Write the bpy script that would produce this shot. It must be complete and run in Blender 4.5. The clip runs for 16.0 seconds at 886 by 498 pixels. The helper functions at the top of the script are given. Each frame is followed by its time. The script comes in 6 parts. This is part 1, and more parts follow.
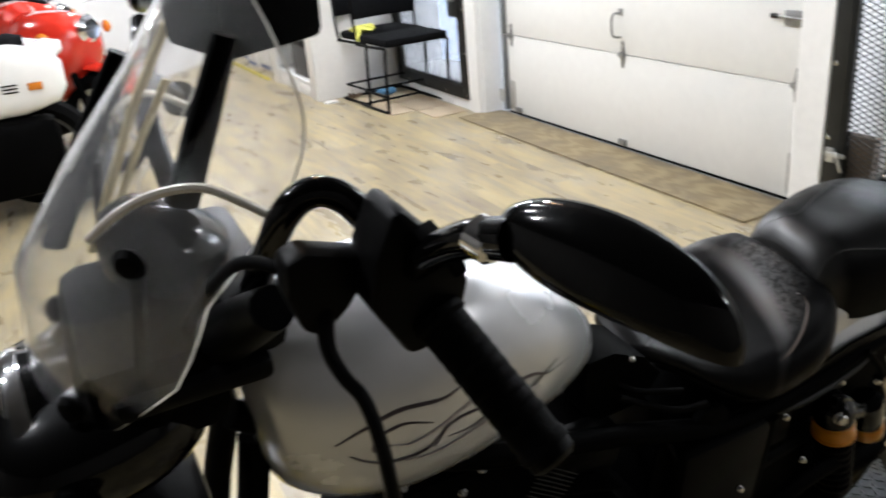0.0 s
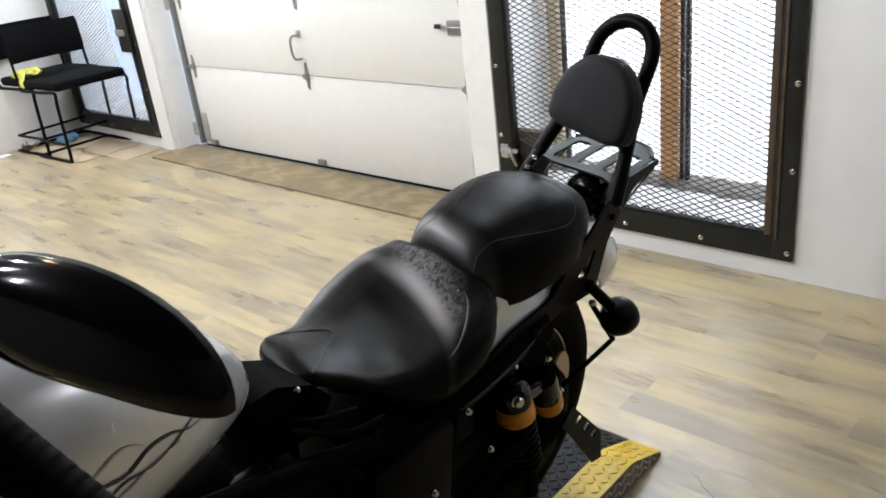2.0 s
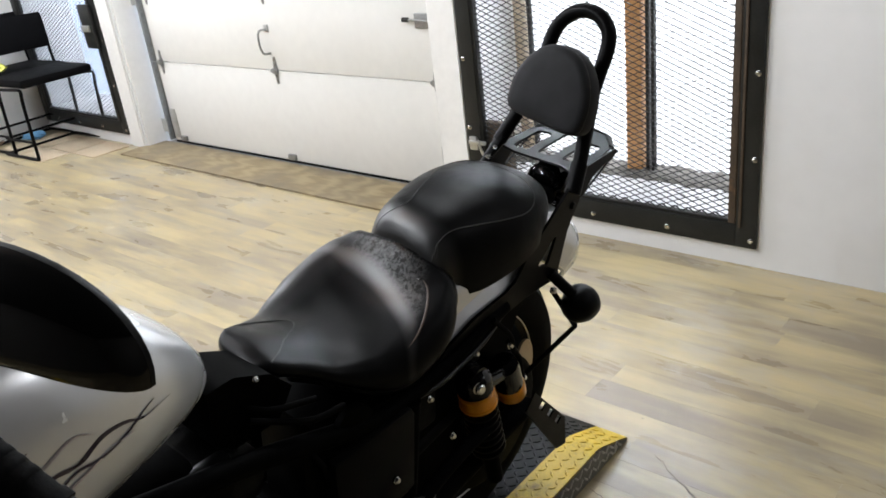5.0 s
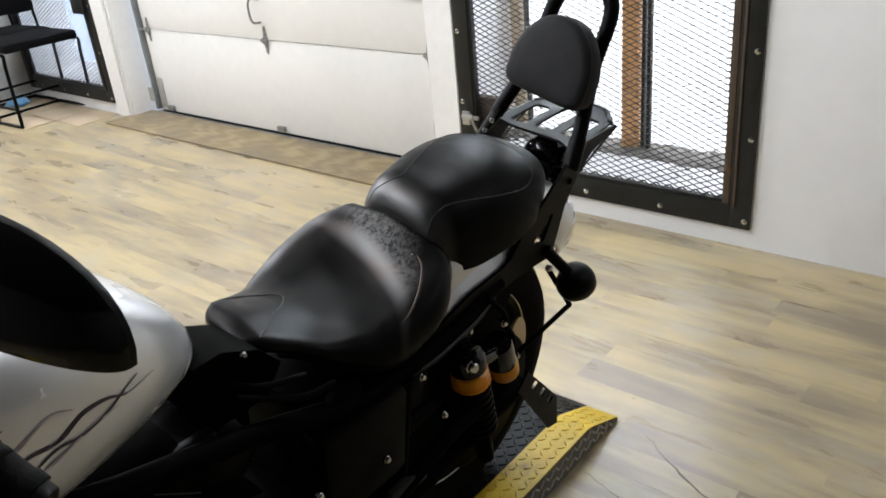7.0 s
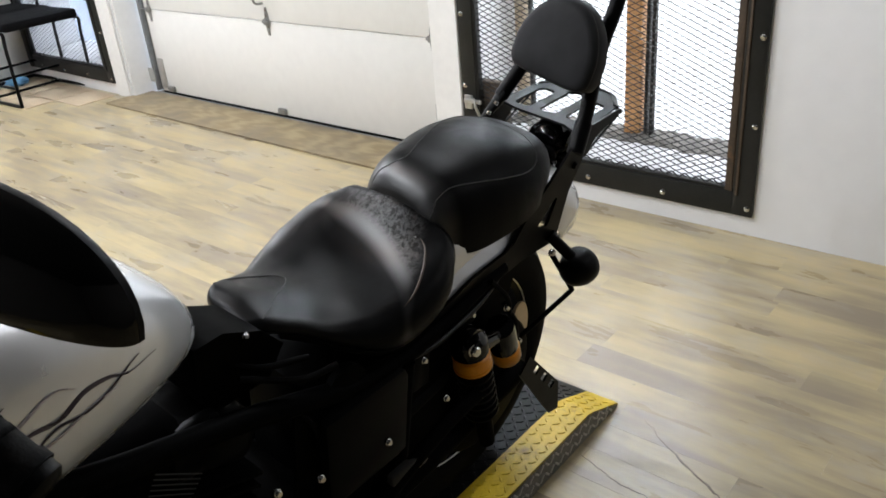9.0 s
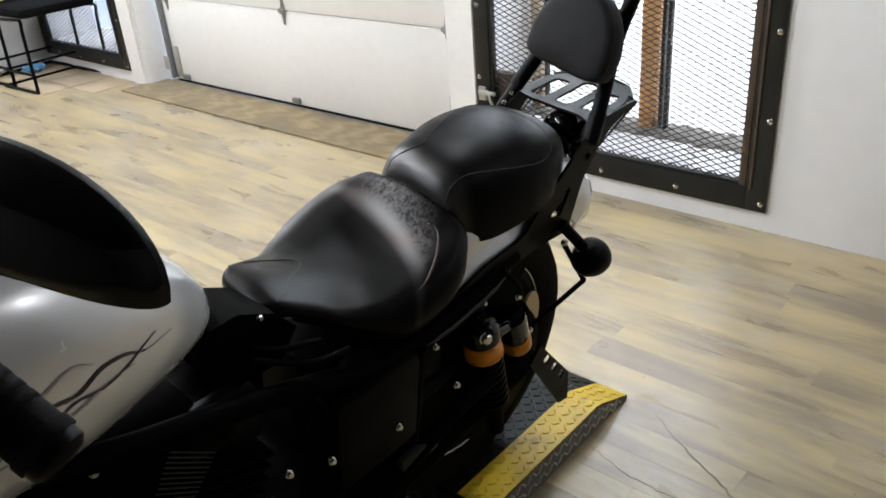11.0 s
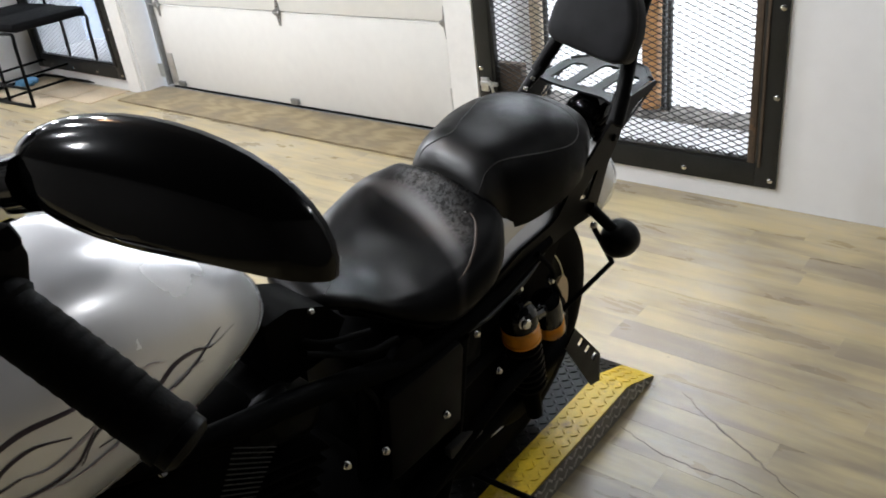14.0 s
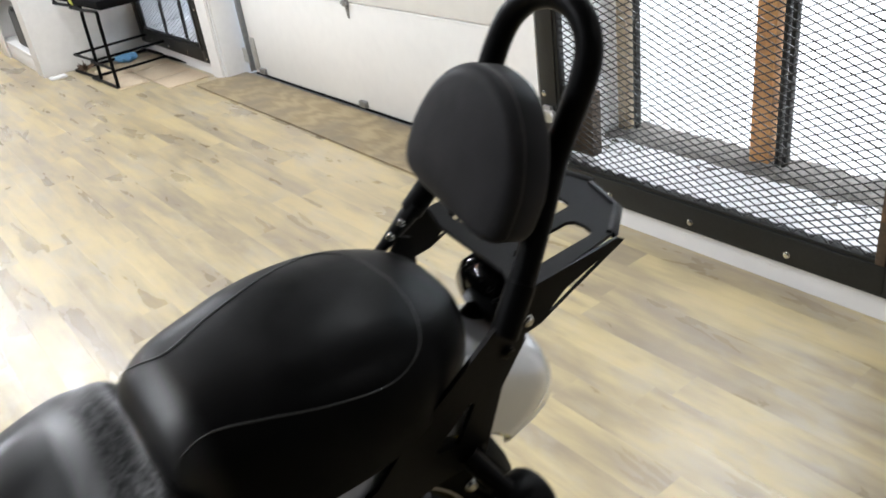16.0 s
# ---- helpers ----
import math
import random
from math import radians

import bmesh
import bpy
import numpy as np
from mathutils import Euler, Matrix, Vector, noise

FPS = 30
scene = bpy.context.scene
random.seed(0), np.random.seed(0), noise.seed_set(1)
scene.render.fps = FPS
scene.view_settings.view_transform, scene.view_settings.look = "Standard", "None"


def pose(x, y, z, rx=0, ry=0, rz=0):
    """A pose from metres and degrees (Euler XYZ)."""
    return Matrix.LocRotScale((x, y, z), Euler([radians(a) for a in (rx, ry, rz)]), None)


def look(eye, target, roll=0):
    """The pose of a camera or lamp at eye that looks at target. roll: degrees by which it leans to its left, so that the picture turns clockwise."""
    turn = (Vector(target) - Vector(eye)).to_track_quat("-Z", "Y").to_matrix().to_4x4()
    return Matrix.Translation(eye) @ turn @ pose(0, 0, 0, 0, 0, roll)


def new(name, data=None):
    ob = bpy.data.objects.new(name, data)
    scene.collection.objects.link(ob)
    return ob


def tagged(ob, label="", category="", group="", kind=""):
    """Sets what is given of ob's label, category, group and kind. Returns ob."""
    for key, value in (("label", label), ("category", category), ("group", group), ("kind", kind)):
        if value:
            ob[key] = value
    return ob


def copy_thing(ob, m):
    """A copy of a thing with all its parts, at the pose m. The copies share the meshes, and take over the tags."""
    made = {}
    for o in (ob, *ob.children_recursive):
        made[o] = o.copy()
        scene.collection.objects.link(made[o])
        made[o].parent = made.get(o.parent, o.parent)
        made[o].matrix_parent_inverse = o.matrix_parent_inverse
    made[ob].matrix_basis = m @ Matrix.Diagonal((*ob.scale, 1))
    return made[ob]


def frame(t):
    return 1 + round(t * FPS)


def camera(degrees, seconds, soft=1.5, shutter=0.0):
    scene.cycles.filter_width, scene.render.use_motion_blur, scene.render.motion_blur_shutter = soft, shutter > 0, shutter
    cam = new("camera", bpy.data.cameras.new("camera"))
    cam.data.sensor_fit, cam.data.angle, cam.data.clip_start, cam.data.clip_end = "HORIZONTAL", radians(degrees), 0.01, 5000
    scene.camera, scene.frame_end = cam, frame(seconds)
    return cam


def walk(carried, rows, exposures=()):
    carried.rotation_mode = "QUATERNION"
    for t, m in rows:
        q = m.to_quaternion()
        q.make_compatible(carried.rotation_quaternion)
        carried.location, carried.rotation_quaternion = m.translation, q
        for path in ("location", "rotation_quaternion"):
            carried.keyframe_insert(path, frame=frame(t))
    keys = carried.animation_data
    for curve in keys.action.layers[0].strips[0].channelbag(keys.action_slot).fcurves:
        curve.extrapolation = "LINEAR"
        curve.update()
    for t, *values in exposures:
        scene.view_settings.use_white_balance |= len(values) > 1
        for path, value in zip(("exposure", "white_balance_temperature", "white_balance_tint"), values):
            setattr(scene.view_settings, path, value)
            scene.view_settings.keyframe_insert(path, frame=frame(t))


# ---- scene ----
cam = camera(57.0, 16.0, soft=1.7, shutter=0.35)
PATH = [
    (0, (0.093, 0.062, 1.431), (0.899, 1.715, 0.645), -5.3),
    (0.3, (0.128, 0.07, 1.424), (1.073, 1.633, 0.61), -5.6),
    (0.5, (0.146, 0.064, 1.42), (1.139, 1.597, 0.605), -6.2),
    (1, (0.195, 0.058, 1.403), (1.367, 1.452, 0.577), -6.8),
    (1.5, (0.217, 0.047, 1.399), (1.475, 1.373, 0.588), -6.4),
    (2, (0.233, 0.029, 1.399), (1.548, 1.308, 0.604), -6.8),
    (2.5, (0.24, 0.018, 1.405), (1.577, 1.272, 0.604), -7.0),
    (3, (0.24, 0.012, 1.403), (1.589, 1.261, 0.617), -7.0),
    (3.5, (0.237, 0.003, 1.401), (1.58, 1.257, 0.612), -7.1),
    (4, (0.233, -0.005, 1.396), (1.572, 1.246, 0.595), -7.0),
    (6.3, (0.258, 0.015, 1.382), (1.617, 1.216, 0.541), -6.6),
    (6.5, (0.259, 0.02, 1.376), (1.609, 1.211, 0.504), -6.0),
    (7, (0.258, 0.029, 1.375), (1.602, 1.229, 0.507), -5.7),
    (7.5, (0.258, 0.034, 1.372), (1.595, 1.233, 0.491), -5.4),
    (8, (0.258, 0.03, 1.372), (1.597, 1.224, 0.488), -5.3),
    (8.5, (0.258, 0.034, 1.368), (1.592, 1.225, 0.472), -5.3),
    (9, (0.258, 0.039, 1.368), (1.589, 1.229, 0.468), -5.1),
    (11.5, (0.246, 0.035, 1.362), (1.548, 1.247, 0.448), -4.5),
    (12, (0.247, 0.04, 1.362), (1.543, 1.257, 0.447), -4.4),
    (12.5, (0.246, 0.046, 1.358), (1.535, 1.255, 0.42), -4.0),
    (13, (0.246, 0.055, 1.353), (1.546, 1.244, 0.406), -3.3),
    (13.5, (0.23, 0.068, 1.351), (1.541, 1.242, 0.402), -3.0),
    (14, (0.192, 0.084, 1.36), (1.506, 1.276, 0.437), -7.2),
    (14.5, (0.287, 0.1, 1.355), (1.558, 1.344, 0.44), -9.1),
    (15, (0.509, 0.076, 1.376), (1.651, 1.434, 0.452), -8.0),
    (15.5, (0.739, 0.172, 1.341), (1.842, 1.533, 0.376), -5.0),
    (15.7, (0.862, 0.209, 1.346), (1.917, 1.601, 0.372), -6.1),
    (16, (1.055, 0.241, 1.320), (2.053, 1.688, 0.367), -8.2),
]
walk(cam, [(t, look(eye, target, roll)) for t, eye, target, roll in PATH])

# ---- light ----
world = bpy.data.worlds.new("world")
scene.world = world
world.use_nodes = True
_nt = world.node_tree
_sky = _nt.nodes.new("ShaderNodeTexSky")
_sky.sky_type = "NISHITA"
_sky.sun_disc = False
_sky.sun_elevation, _sky.sun_rotation = radians(40), radians(250)
_nt.links.new(_sky.outputs["Color"], _nt.nodes["Background"].inputs["Color"])
_nt.nodes["Background"].inputs["Strength"].default_value = 0.12


def area_lamp(name, m, sx, sy, watts, colour):
    data = bpy.data.lights.new(name, "AREA")
    data.shape, data.size, data.size_y, data.energy, data.color = "RECTANGLE", sx, sy, watts, colour
    ob = new(name, data)
    ob.matrix_world = m
    return ob


# daylight that enters through the two barred windows
area_lamp("window_daylight", look((3.93, 1.62, 1.90), (1.6, 1.5, 0.3)), 1.5, 0.85, 85, (0.82, 0.91, 1.0))
area_lamp("window_daylight", look((4.2, 5.9, 1.95), (1.6, 5.6, 0.3)), 1.4, 0.9, 70, (0.84, 0.92, 1.0))


# bulbs of the ceiling lamps: a few known from reflections, the others added to brighten
BULBS = ((-1.05, 1.75), (-0.45, 2.0), (0.25, 2.1), (1.15, 2.6), (2.4, -1.2), (2.5, 1.45), (0.45, 4.0), (1.75, 4.5), (1.7, 5.6), (1.55, 6.6), (-1.3, 6.9), (1.2, 8.3))
WARM_BULB = (0.75, 1.95)


def bulb_light(x, y, watts, colour):
    data = bpy.data.lights.new("bulb_light", "POINT")
    data.energy, data.color, data.shadow_soft_size = watts, colour, 0.05
    ob = new("bulb_light", data)
    ob.location = (x, y, 2.52)


for bx, by in BULBS:
    bulb_light(bx, by, 88 if by > 5 else 63 if by > 3 else 38 if bx > 2 and by > 1 else 58 if by > 1 else 11, (0.89, 0.93, 1.0))
bulb_light(*WARM_BULB, 5, (1.0, 0.62, 0.34))


# ---- materials ----
def node_mat(name):
    m = bpy.data.materials.new(name)
    m.use_nodes = True
    nt = m.node_tree
    return m, nt, nt.nodes["Principled BSDF"]


def mat(name, base, rough=0.5, metal=0.0, vary=0.15, scale=8.0, bump=0.0, bump_scale=60.0, rough_vary=0.1, coat=0.0, spec=0.5, stain=None, stain_at=0.6):
    """A surface with variation at two sizes: broad stains and fine grain."""
    m, nt, b = node_mat(name)
    N, L = nt.nodes, nt.links
    co = N.new("ShaderNodeTexCoord")
    big, fine = N.new("ShaderNodeTexNoise"), N.new("ShaderNodeTexNoise")
    big.inputs["Scale"].default_value, fine.inputs["Scale"].default_value = scale, scale * 9
    big.inputs["Detail"].default_value, fine.inputs["Detail"].default_value = 6, 4
    for n in (big, fine):
        L.new(co.outputs["Object"], n.inputs["Vector"])
    mix = N.new("ShaderNodeMath")
    mix.operation = "MULTIPLY_ADD"
    L.new(fine.outputs["Fac"], mix.inputs[0])
    mix.inputs[1].default_value = 0.45
    half = N.new("ShaderNodeMath")
    half.operation = "MULTIPLY"
    half.inputs[1].default_value = 0.55
    L.new(big.outputs["Fac"], half.inputs[0])
    L.new(half.outputs[0], mix.inputs[2])
    ramp = N.new("ShaderNodeValToRGB")
    lo = [max(0.0, c * (1 - vary)) for c in base]
    hi = [min(1.0, c * (1 + vary)) for c in base]
    ramp.color_ramp.elements[0].position, ramp.color_ramp.elements[1].position = 0.32, 0.68
    ramp.color_ramp.elements[0].color, ramp.color_ramp.elements[1].color = (*lo, 1), (*hi, 1)
    L.new(mix.outputs[0], ramp.inputs["Fac"])
    colour = ramp.outputs["Color"]
    if stain:
        st = N.new("ShaderNodeTexNoise")
        st.inputs["Scale"].default_value, st.inputs["Detail"].default_value = scale * 0.7, 9
        st.inputs["Roughness"].default_value = 0.7
        L.new(co.outputs["Object"], st.inputs["Vector"])
        sr = N.new("ShaderNodeMapRange")
        sr.inputs["From Min"].default_value, sr.inputs["From Max"].default_value = stain_at, stain_at + 0.14
        L.new(st.outputs["Fac"], sr.inputs["Value"])
        mx = N.new("ShaderNodeMix")
        mx.data_type = "RGBA"
        L.new(sr.outputs["Result"], mx.inputs["Factor"])
        L.new(colour, mx.inputs["A"])
        mx.inputs["B"].default_value = (*stain, 1)
        colour = mx.outputs["Result"]
    L.new(colour, b.inputs["Base Color"])
    rr = N.new("ShaderNodeMapRange")
    rr.inputs["To Min"].default_value, rr.inputs["To Max"].default_value = max(0.02, rough - rough_vary), min(1, rough + rough_vary)
    L.new(big.outputs["Fac"], rr.inputs["Value"])
    L.new(rr.outputs["Result"], b.inputs["Roughness"])
    b.inputs["Metallic"].default_value = metal
    b.inputs["Specular IOR Level"].default_value = spec
    b.inputs["Coat Weight"].default_value = coat
    b.inputs["Coat Roughness"].default_value = 0.06
    if bump:
        bn, bp = N.new("ShaderNodeTexNoise"), N.new("ShaderNodeBump")
        bn.inputs["Scale"].default_value, bn.inputs["Detail"].default_value = bump_scale, 5
        L.new(co.outputs["Object"], bn.inputs["Vector"])
        bp.inputs["Strength"].default_value, bp.inputs["Distance"].default_value = bump, 0.004
        L.new(bn.outputs["Fac"], bp.inputs["Height"])
        L.new(bp.outputs["Normal"], b.inputs["Normal"])
    return m


def plank_mat(name):
    """Worn printed-oak planks along y: each board its own tone between yellow tan and grey brown, softly mottled."""
    m, nt, b = node_mat(name)
    N, L = nt.nodes, nt.links

    def math_(op, x, y, z=None):
        n = N.new("ShaderNodeMath")
        n.operation = op
        for i, v in enumerate((x, y) if z is None else (x, y, z)):
            if isinstance(v, (int, float)):
                n.inputs[i].default_value = v
            else:
                L.new(v, n.inputs[i])
        return n.outputs[0]

    def noise(scale, detail, rough, stretch, distort=0.0):
        mp, n = N.new("ShaderNodeMapping"), N.new("ShaderNodeTexNoise")
        mp.inputs["Scale"].default_value = (1.0, stretch, 1.0)
        L.new(shift.outputs[0], mp.inputs["Vector"])
        n.inputs["Scale"].default_value, n.inputs["Detail"].default_value = scale, detail
        n.inputs["Roughness"].default_value, n.inputs["Distortion"].default_value = rough, distort
        L.new(mp.outputs[0], n.inputs["Vector"])
        return n.outputs["Fac"]

    def ramp(v, lo, hi, to_lo=0.0, to_hi=1.0):
        r = N.new("ShaderNodeMapRange")
        r.interpolation_type = "SMOOTHSTEP"
        for k, x in zip(("From Min", "From Max", "To Min", "To Max"), (lo, hi, to_lo, to_hi)):
            r.inputs[k].default_value = x
        L.new(v, r.inputs["Value"])
        return r.outputs["Result"]

    def blend(f, p, q):
        x = N.new("ShaderNodeMix")
        x.data_type = "RGBA"
        L.new(f, x.inputs["Factor"])
        for k, c in (("A", p), ("B", q)):
            if isinstance(c, tuple):
                x.inputs[k].default_value = (*c, 1)
            else:
                L.new(c, x.inputs[k])
        return x.outputs["Result"]

    co, info, geo = N.new("ShaderNodeTexCoord"), N.new("ShaderNodeObjectInfo"), N.new("ShaderNodeNewGeometry")
    own = math_("FRACT", math_("ADD", info.outputs["Random"], geo.outputs["Random Per Island"]), 0.0)
    shift = N.new("ShaderNodeVectorMath")
    shift.operation = "MULTIPLY_ADD"
    L.new(own, shift.inputs[0])
    shift.inputs[1].default_value = (37, 53, 11)
    L.new(co.outputs["Object"], shift.inputs[2])
    # yellow against grey: broad cloudy bands along the board, pushed one way or the other board by board
    wide_n, wide_m = N.new("ShaderNodeTexNoise"), N.new("ShaderNodeMapping")
    wide_m.inputs["Scale"].default_value = (1.0, 0.45, 1.0)
    L.new(geo.outputs["Position"], wide_m.inputs["Vector"])
    L.new(wide_m.outputs[0], wide_n.inputs["Vector"])
    wide_n.inputs["Scale"].default_value, wide_n.inputs["Detail"].default_value = 3.6, 5
    wide = wide_n.outputs["Fac"]
    cloud, band = noise(8, 5, 0.55, 0.28, 0.4), noise(20, 4, 0.5, 0.13)
    t = math_("ADD", math_("MULTIPLY_ADD", cloud, 0.95, math_("MULTIPLY", band, 0.75)), math_("MULTIPLY_ADD", own, 0.20, math_("MULTIPLY_ADD", wide, 0.5, -0.22)))
    t = ramp(t, 0.68, 1.28)
    colour = blend(t, (0.258, 0.211, 0.146), (0.500, 0.404, 0.216))
    # soft light and dark along the grain
    streak = noise(60, 5, 0.6, 0.08)
    colour = blend(ramp(streak, 0.46, 0.74, 0.0, 0.15), colour, (0.24, 0.187, 0.118))
    colour = blend(ramp(math_("MULTIPLY_ADD", noise(14, 6, 0.6, 0.5, 0.6), 0.5, math_("MULTIPLY", wide, 0.5)), 0.48, 0.68, 0.0, 0.48), colour, (0.38, 0.350, 0.290))
    # grey smudges where knots are printed, and small dark flecks
    for scale, squash, lo, hi, most, c in ((4.2, 0.55, 0.015, 0.085, 0.18, (0.17, 0.150, 0.128)), (11.0, 0.7, 0.012, 0.050, 0.5, (0.12, 0.095, 0.065))):
        mp, vo = N.new("ShaderNodeMapping"), N.new("ShaderNodeTexVoronoi")
        mp.inputs["Scale"].default_value = (1.0, squash, 1.0)
        L.new(shift.outputs[0], mp.inputs["Vector"])
        L.new(mp.outputs[0], vo.inputs["Vector"])
        vo.inputs["Scale"].default_value = scale
        ragged = math_("MULTIPLY_ADD", streak, 0.07, math_("SUBTRACT", vo.outputs["Distance"], 0.035))
        colour = blend(ramp(ragged, lo, hi, most, 0.0), colour, c)
    L.new(colour, b.inputs["Base Color"])
    L.new(ramp(cloud, 0.3, 0.7, 0.26, 0.38), b.inputs["Roughness"])
    b.inputs["Specular IOR Level"].default_value = 0.5
    bp = N.new("ShaderNodeBump")
    bp.inputs["Strength"].default_value, bp.inputs["Distance"].default_value = 0.10, 0.0015
    L.new(streak, bp.inputs["Height"])
    L.new(bp.outputs["Normal"], b.inputs["Normal"])
    return m


def ply_mat():
    m, nt, b = node_mat("plywood")
    N, L = nt.nodes, nt.links
    co, mp = N.new("ShaderNodeTexCoord"), N.new("ShaderNodeMapping")
    mp.inputs["Scale"].default_value = (3.2, 0.55, 1)
    L.new(co.outputs["Object"], mp.inputs["Vector"])
    wv = N.new("ShaderNodeTexWave")
    wv.wave_type = "RINGS"
    wv.inputs["Scale"].default_value, wv.inputs["Distortion"].default_value = 3.0, 9.0
    wv.inputs["Detail"].default_value, wv.inputs["Detail Scale"].default_value = 4, 1.4
    L.new(mp.outputs[0], wv.inputs["Vector"])
    no = N.new("ShaderNodeTexNoise")
    no.inputs["Scale"].default_value, no.inputs["Detail"].default_value = 3.5, 8
    L.new(co.outputs["Object"], no.inputs["Vector"])
    ramp = N.new("ShaderNodeValToRGB")
    ramp.color_ramp.elements[0].color, ramp.color_ramp.elements[1].color = (0.34, 0.265, 0.15, 1), (0.24, 0.18, 0.095, 1)
    L.new(wv.outputs["Fac"], ramp.inputs["Fac"])
    mx = N.new("ShaderNodeMix")
    mx.data_type = "RGBA"
    mr = N.new("ShaderNodeMapRange")
    mr.inputs["From Min"].default_value, mr.inputs["From Max"].default_value = 0.42, 0.66
    L.new(no.outputs["Fac"], mr.inputs["Value"])
    L.new(mr.outputs["Result"], mx.inputs["Factor"])
    L.new(ramp.outputs["Color"], mx.inputs["A"])
    mx.inputs["B"].default_value = (0.19, 0.15, 0.095, 1)
    L.new(mx.outputs["Result"], b.inputs["Base Color"])
    b.inputs["Roughness"].default_value = 0.62
    return m


def leather_mat(name, base, rough, worn, rubbed=0.0, front=0.0):
    """Pebbled black vinyl; worn: how strongly creases show; rubbed, front: where sheen is put in."""
    m, nt, b = node_mat(name)
    N, L = nt.nodes, nt.links
    co = N.new("ShaderNodeTexCoord")
    vo, no, big = N.new("ShaderNodeTexVoronoi"), N.new("ShaderNodeTexNoise"), N.new("ShaderNodeTexNoise")
    vo.inputs["Scale"].default_value = 420
    no.inputs["Scale"].default_value, no.inputs["Detail"].default_value = 24, 8
    big.inputs["Scale"].default_value, big.inputs["Detail"].default_value = 9, 6
    no.inputs["Distortion"].default_value = 1.2
    for n in (vo, no, big):
        L.new(co.outputs["Object"], n.inputs["Vector"])
    ramp = N.new("ShaderNodeValToRGB")
    ramp.color_ramp.elements[0].position, ramp.color_ramp.elements[1].position = 0.35, 0.7
    ramp.color_ramp.elements[0].color = (*[c * 0.75 for c in base], 1)
    ramp.color_ramp.elements[1].color = (*[c * 1.3 for c in base], 1)
    L.new(big.outputs["Fac"], ramp.inputs["Fac"])
    L.new(ramp.outputs["Color"], b.inputs["Base Color"])
    rr = N.new("ShaderNodeMapRange")
    rr.inputs["From Min"].default_value, rr.inputs["From Max"].default_value = 0.3, 0.7
    rr.inputs["To Min"].default_value, rr.inputs["To Max"].default_value = rough - 0.08, rough + 0.1
    L.new(no.outputs["Fac"], rr.inputs["Value"])
    L.new(rr.outputs["Result"], b.inputs["Roughness"])
    b1, b2 = N.new("ShaderNodeBump"), N.new("ShaderNodeBump")
    b1.inputs["Strength"].default_value, b1.inputs["Distance"].default_value = 0.10, 0.001
    b2.inputs["Strength"].default_value, b2.inputs["Distance"].default_value = worn, 0.006
    L.new(vo.outputs["Distance"], b1.inputs["Height"])
    L.new(no.outputs["Fac"], b2.inputs["Height"])
    L.new(b1.outputs["Normal"], b2.inputs["Normal"])
    L.new(b2.outputs["Normal"], b.inputs["Normal"])
    b.inputs["Specular IOR Level"].default_value = 0.06
    xyz = N.new("ShaderNodeSeparateXYZ")
    L.new(co.outputs["Object"], xyz.inputs[0])

    def node(op, x, y):
        n = N.new("ShaderNodeMath")
        n.operation = op
        for i, v in enumerate((x, y)):
            if isinstance(v, float):
                n.inputs[i].default_value = v
            else:
                L.new(v, n.inputs[i])
        return n.outputs[0]

    def step(v, lo, hi):
        r = N.new("ShaderNodeMapRange")
        r.interpolation_type = "SMOOTHSTEP"
        r.inputs["From Min"].default_value, r.inputs["From Max"].default_value = lo, hi
        L.new(v, r.inputs["Value"])
        return r.outputs["Result"]

    if front:
        # sheen on the cushion's upright front, put in as raised specular
        shine = node("MULTIPLY", node("SUBTRACT", 1.0, step(xyz.outputs["X"], front - 0.025, front + 0.015)), 0.75)
        L.new(node("ADD", shine, 0.06), b.inputs["Specular IOR Level"])
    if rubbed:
        # sheen put in as specular: along the rubbed crease, finely wrinkled behind, and far rim
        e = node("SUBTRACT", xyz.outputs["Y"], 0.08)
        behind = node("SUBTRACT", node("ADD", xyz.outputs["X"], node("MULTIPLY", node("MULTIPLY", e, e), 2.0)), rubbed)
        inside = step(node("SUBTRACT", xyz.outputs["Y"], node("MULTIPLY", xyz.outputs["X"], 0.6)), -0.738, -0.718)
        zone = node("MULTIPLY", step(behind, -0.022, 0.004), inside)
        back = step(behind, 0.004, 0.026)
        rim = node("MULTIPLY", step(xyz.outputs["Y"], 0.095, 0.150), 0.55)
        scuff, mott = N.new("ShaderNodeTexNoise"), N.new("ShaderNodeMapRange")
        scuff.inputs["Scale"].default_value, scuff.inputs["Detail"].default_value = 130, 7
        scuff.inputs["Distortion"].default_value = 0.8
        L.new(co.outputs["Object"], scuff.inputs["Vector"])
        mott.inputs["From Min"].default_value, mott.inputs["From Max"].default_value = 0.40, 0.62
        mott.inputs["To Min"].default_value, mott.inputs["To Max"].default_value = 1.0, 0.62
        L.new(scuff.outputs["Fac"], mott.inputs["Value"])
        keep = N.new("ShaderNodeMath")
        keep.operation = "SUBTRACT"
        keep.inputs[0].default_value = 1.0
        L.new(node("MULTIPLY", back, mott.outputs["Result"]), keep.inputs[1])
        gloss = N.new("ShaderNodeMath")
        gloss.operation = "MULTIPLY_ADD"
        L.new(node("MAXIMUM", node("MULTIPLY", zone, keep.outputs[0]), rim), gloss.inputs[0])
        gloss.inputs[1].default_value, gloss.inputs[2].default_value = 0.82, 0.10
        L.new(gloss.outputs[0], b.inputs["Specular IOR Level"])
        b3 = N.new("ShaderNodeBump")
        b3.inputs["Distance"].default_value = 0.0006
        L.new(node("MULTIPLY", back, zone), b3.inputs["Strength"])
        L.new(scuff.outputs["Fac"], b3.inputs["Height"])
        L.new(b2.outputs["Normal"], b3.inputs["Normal"])
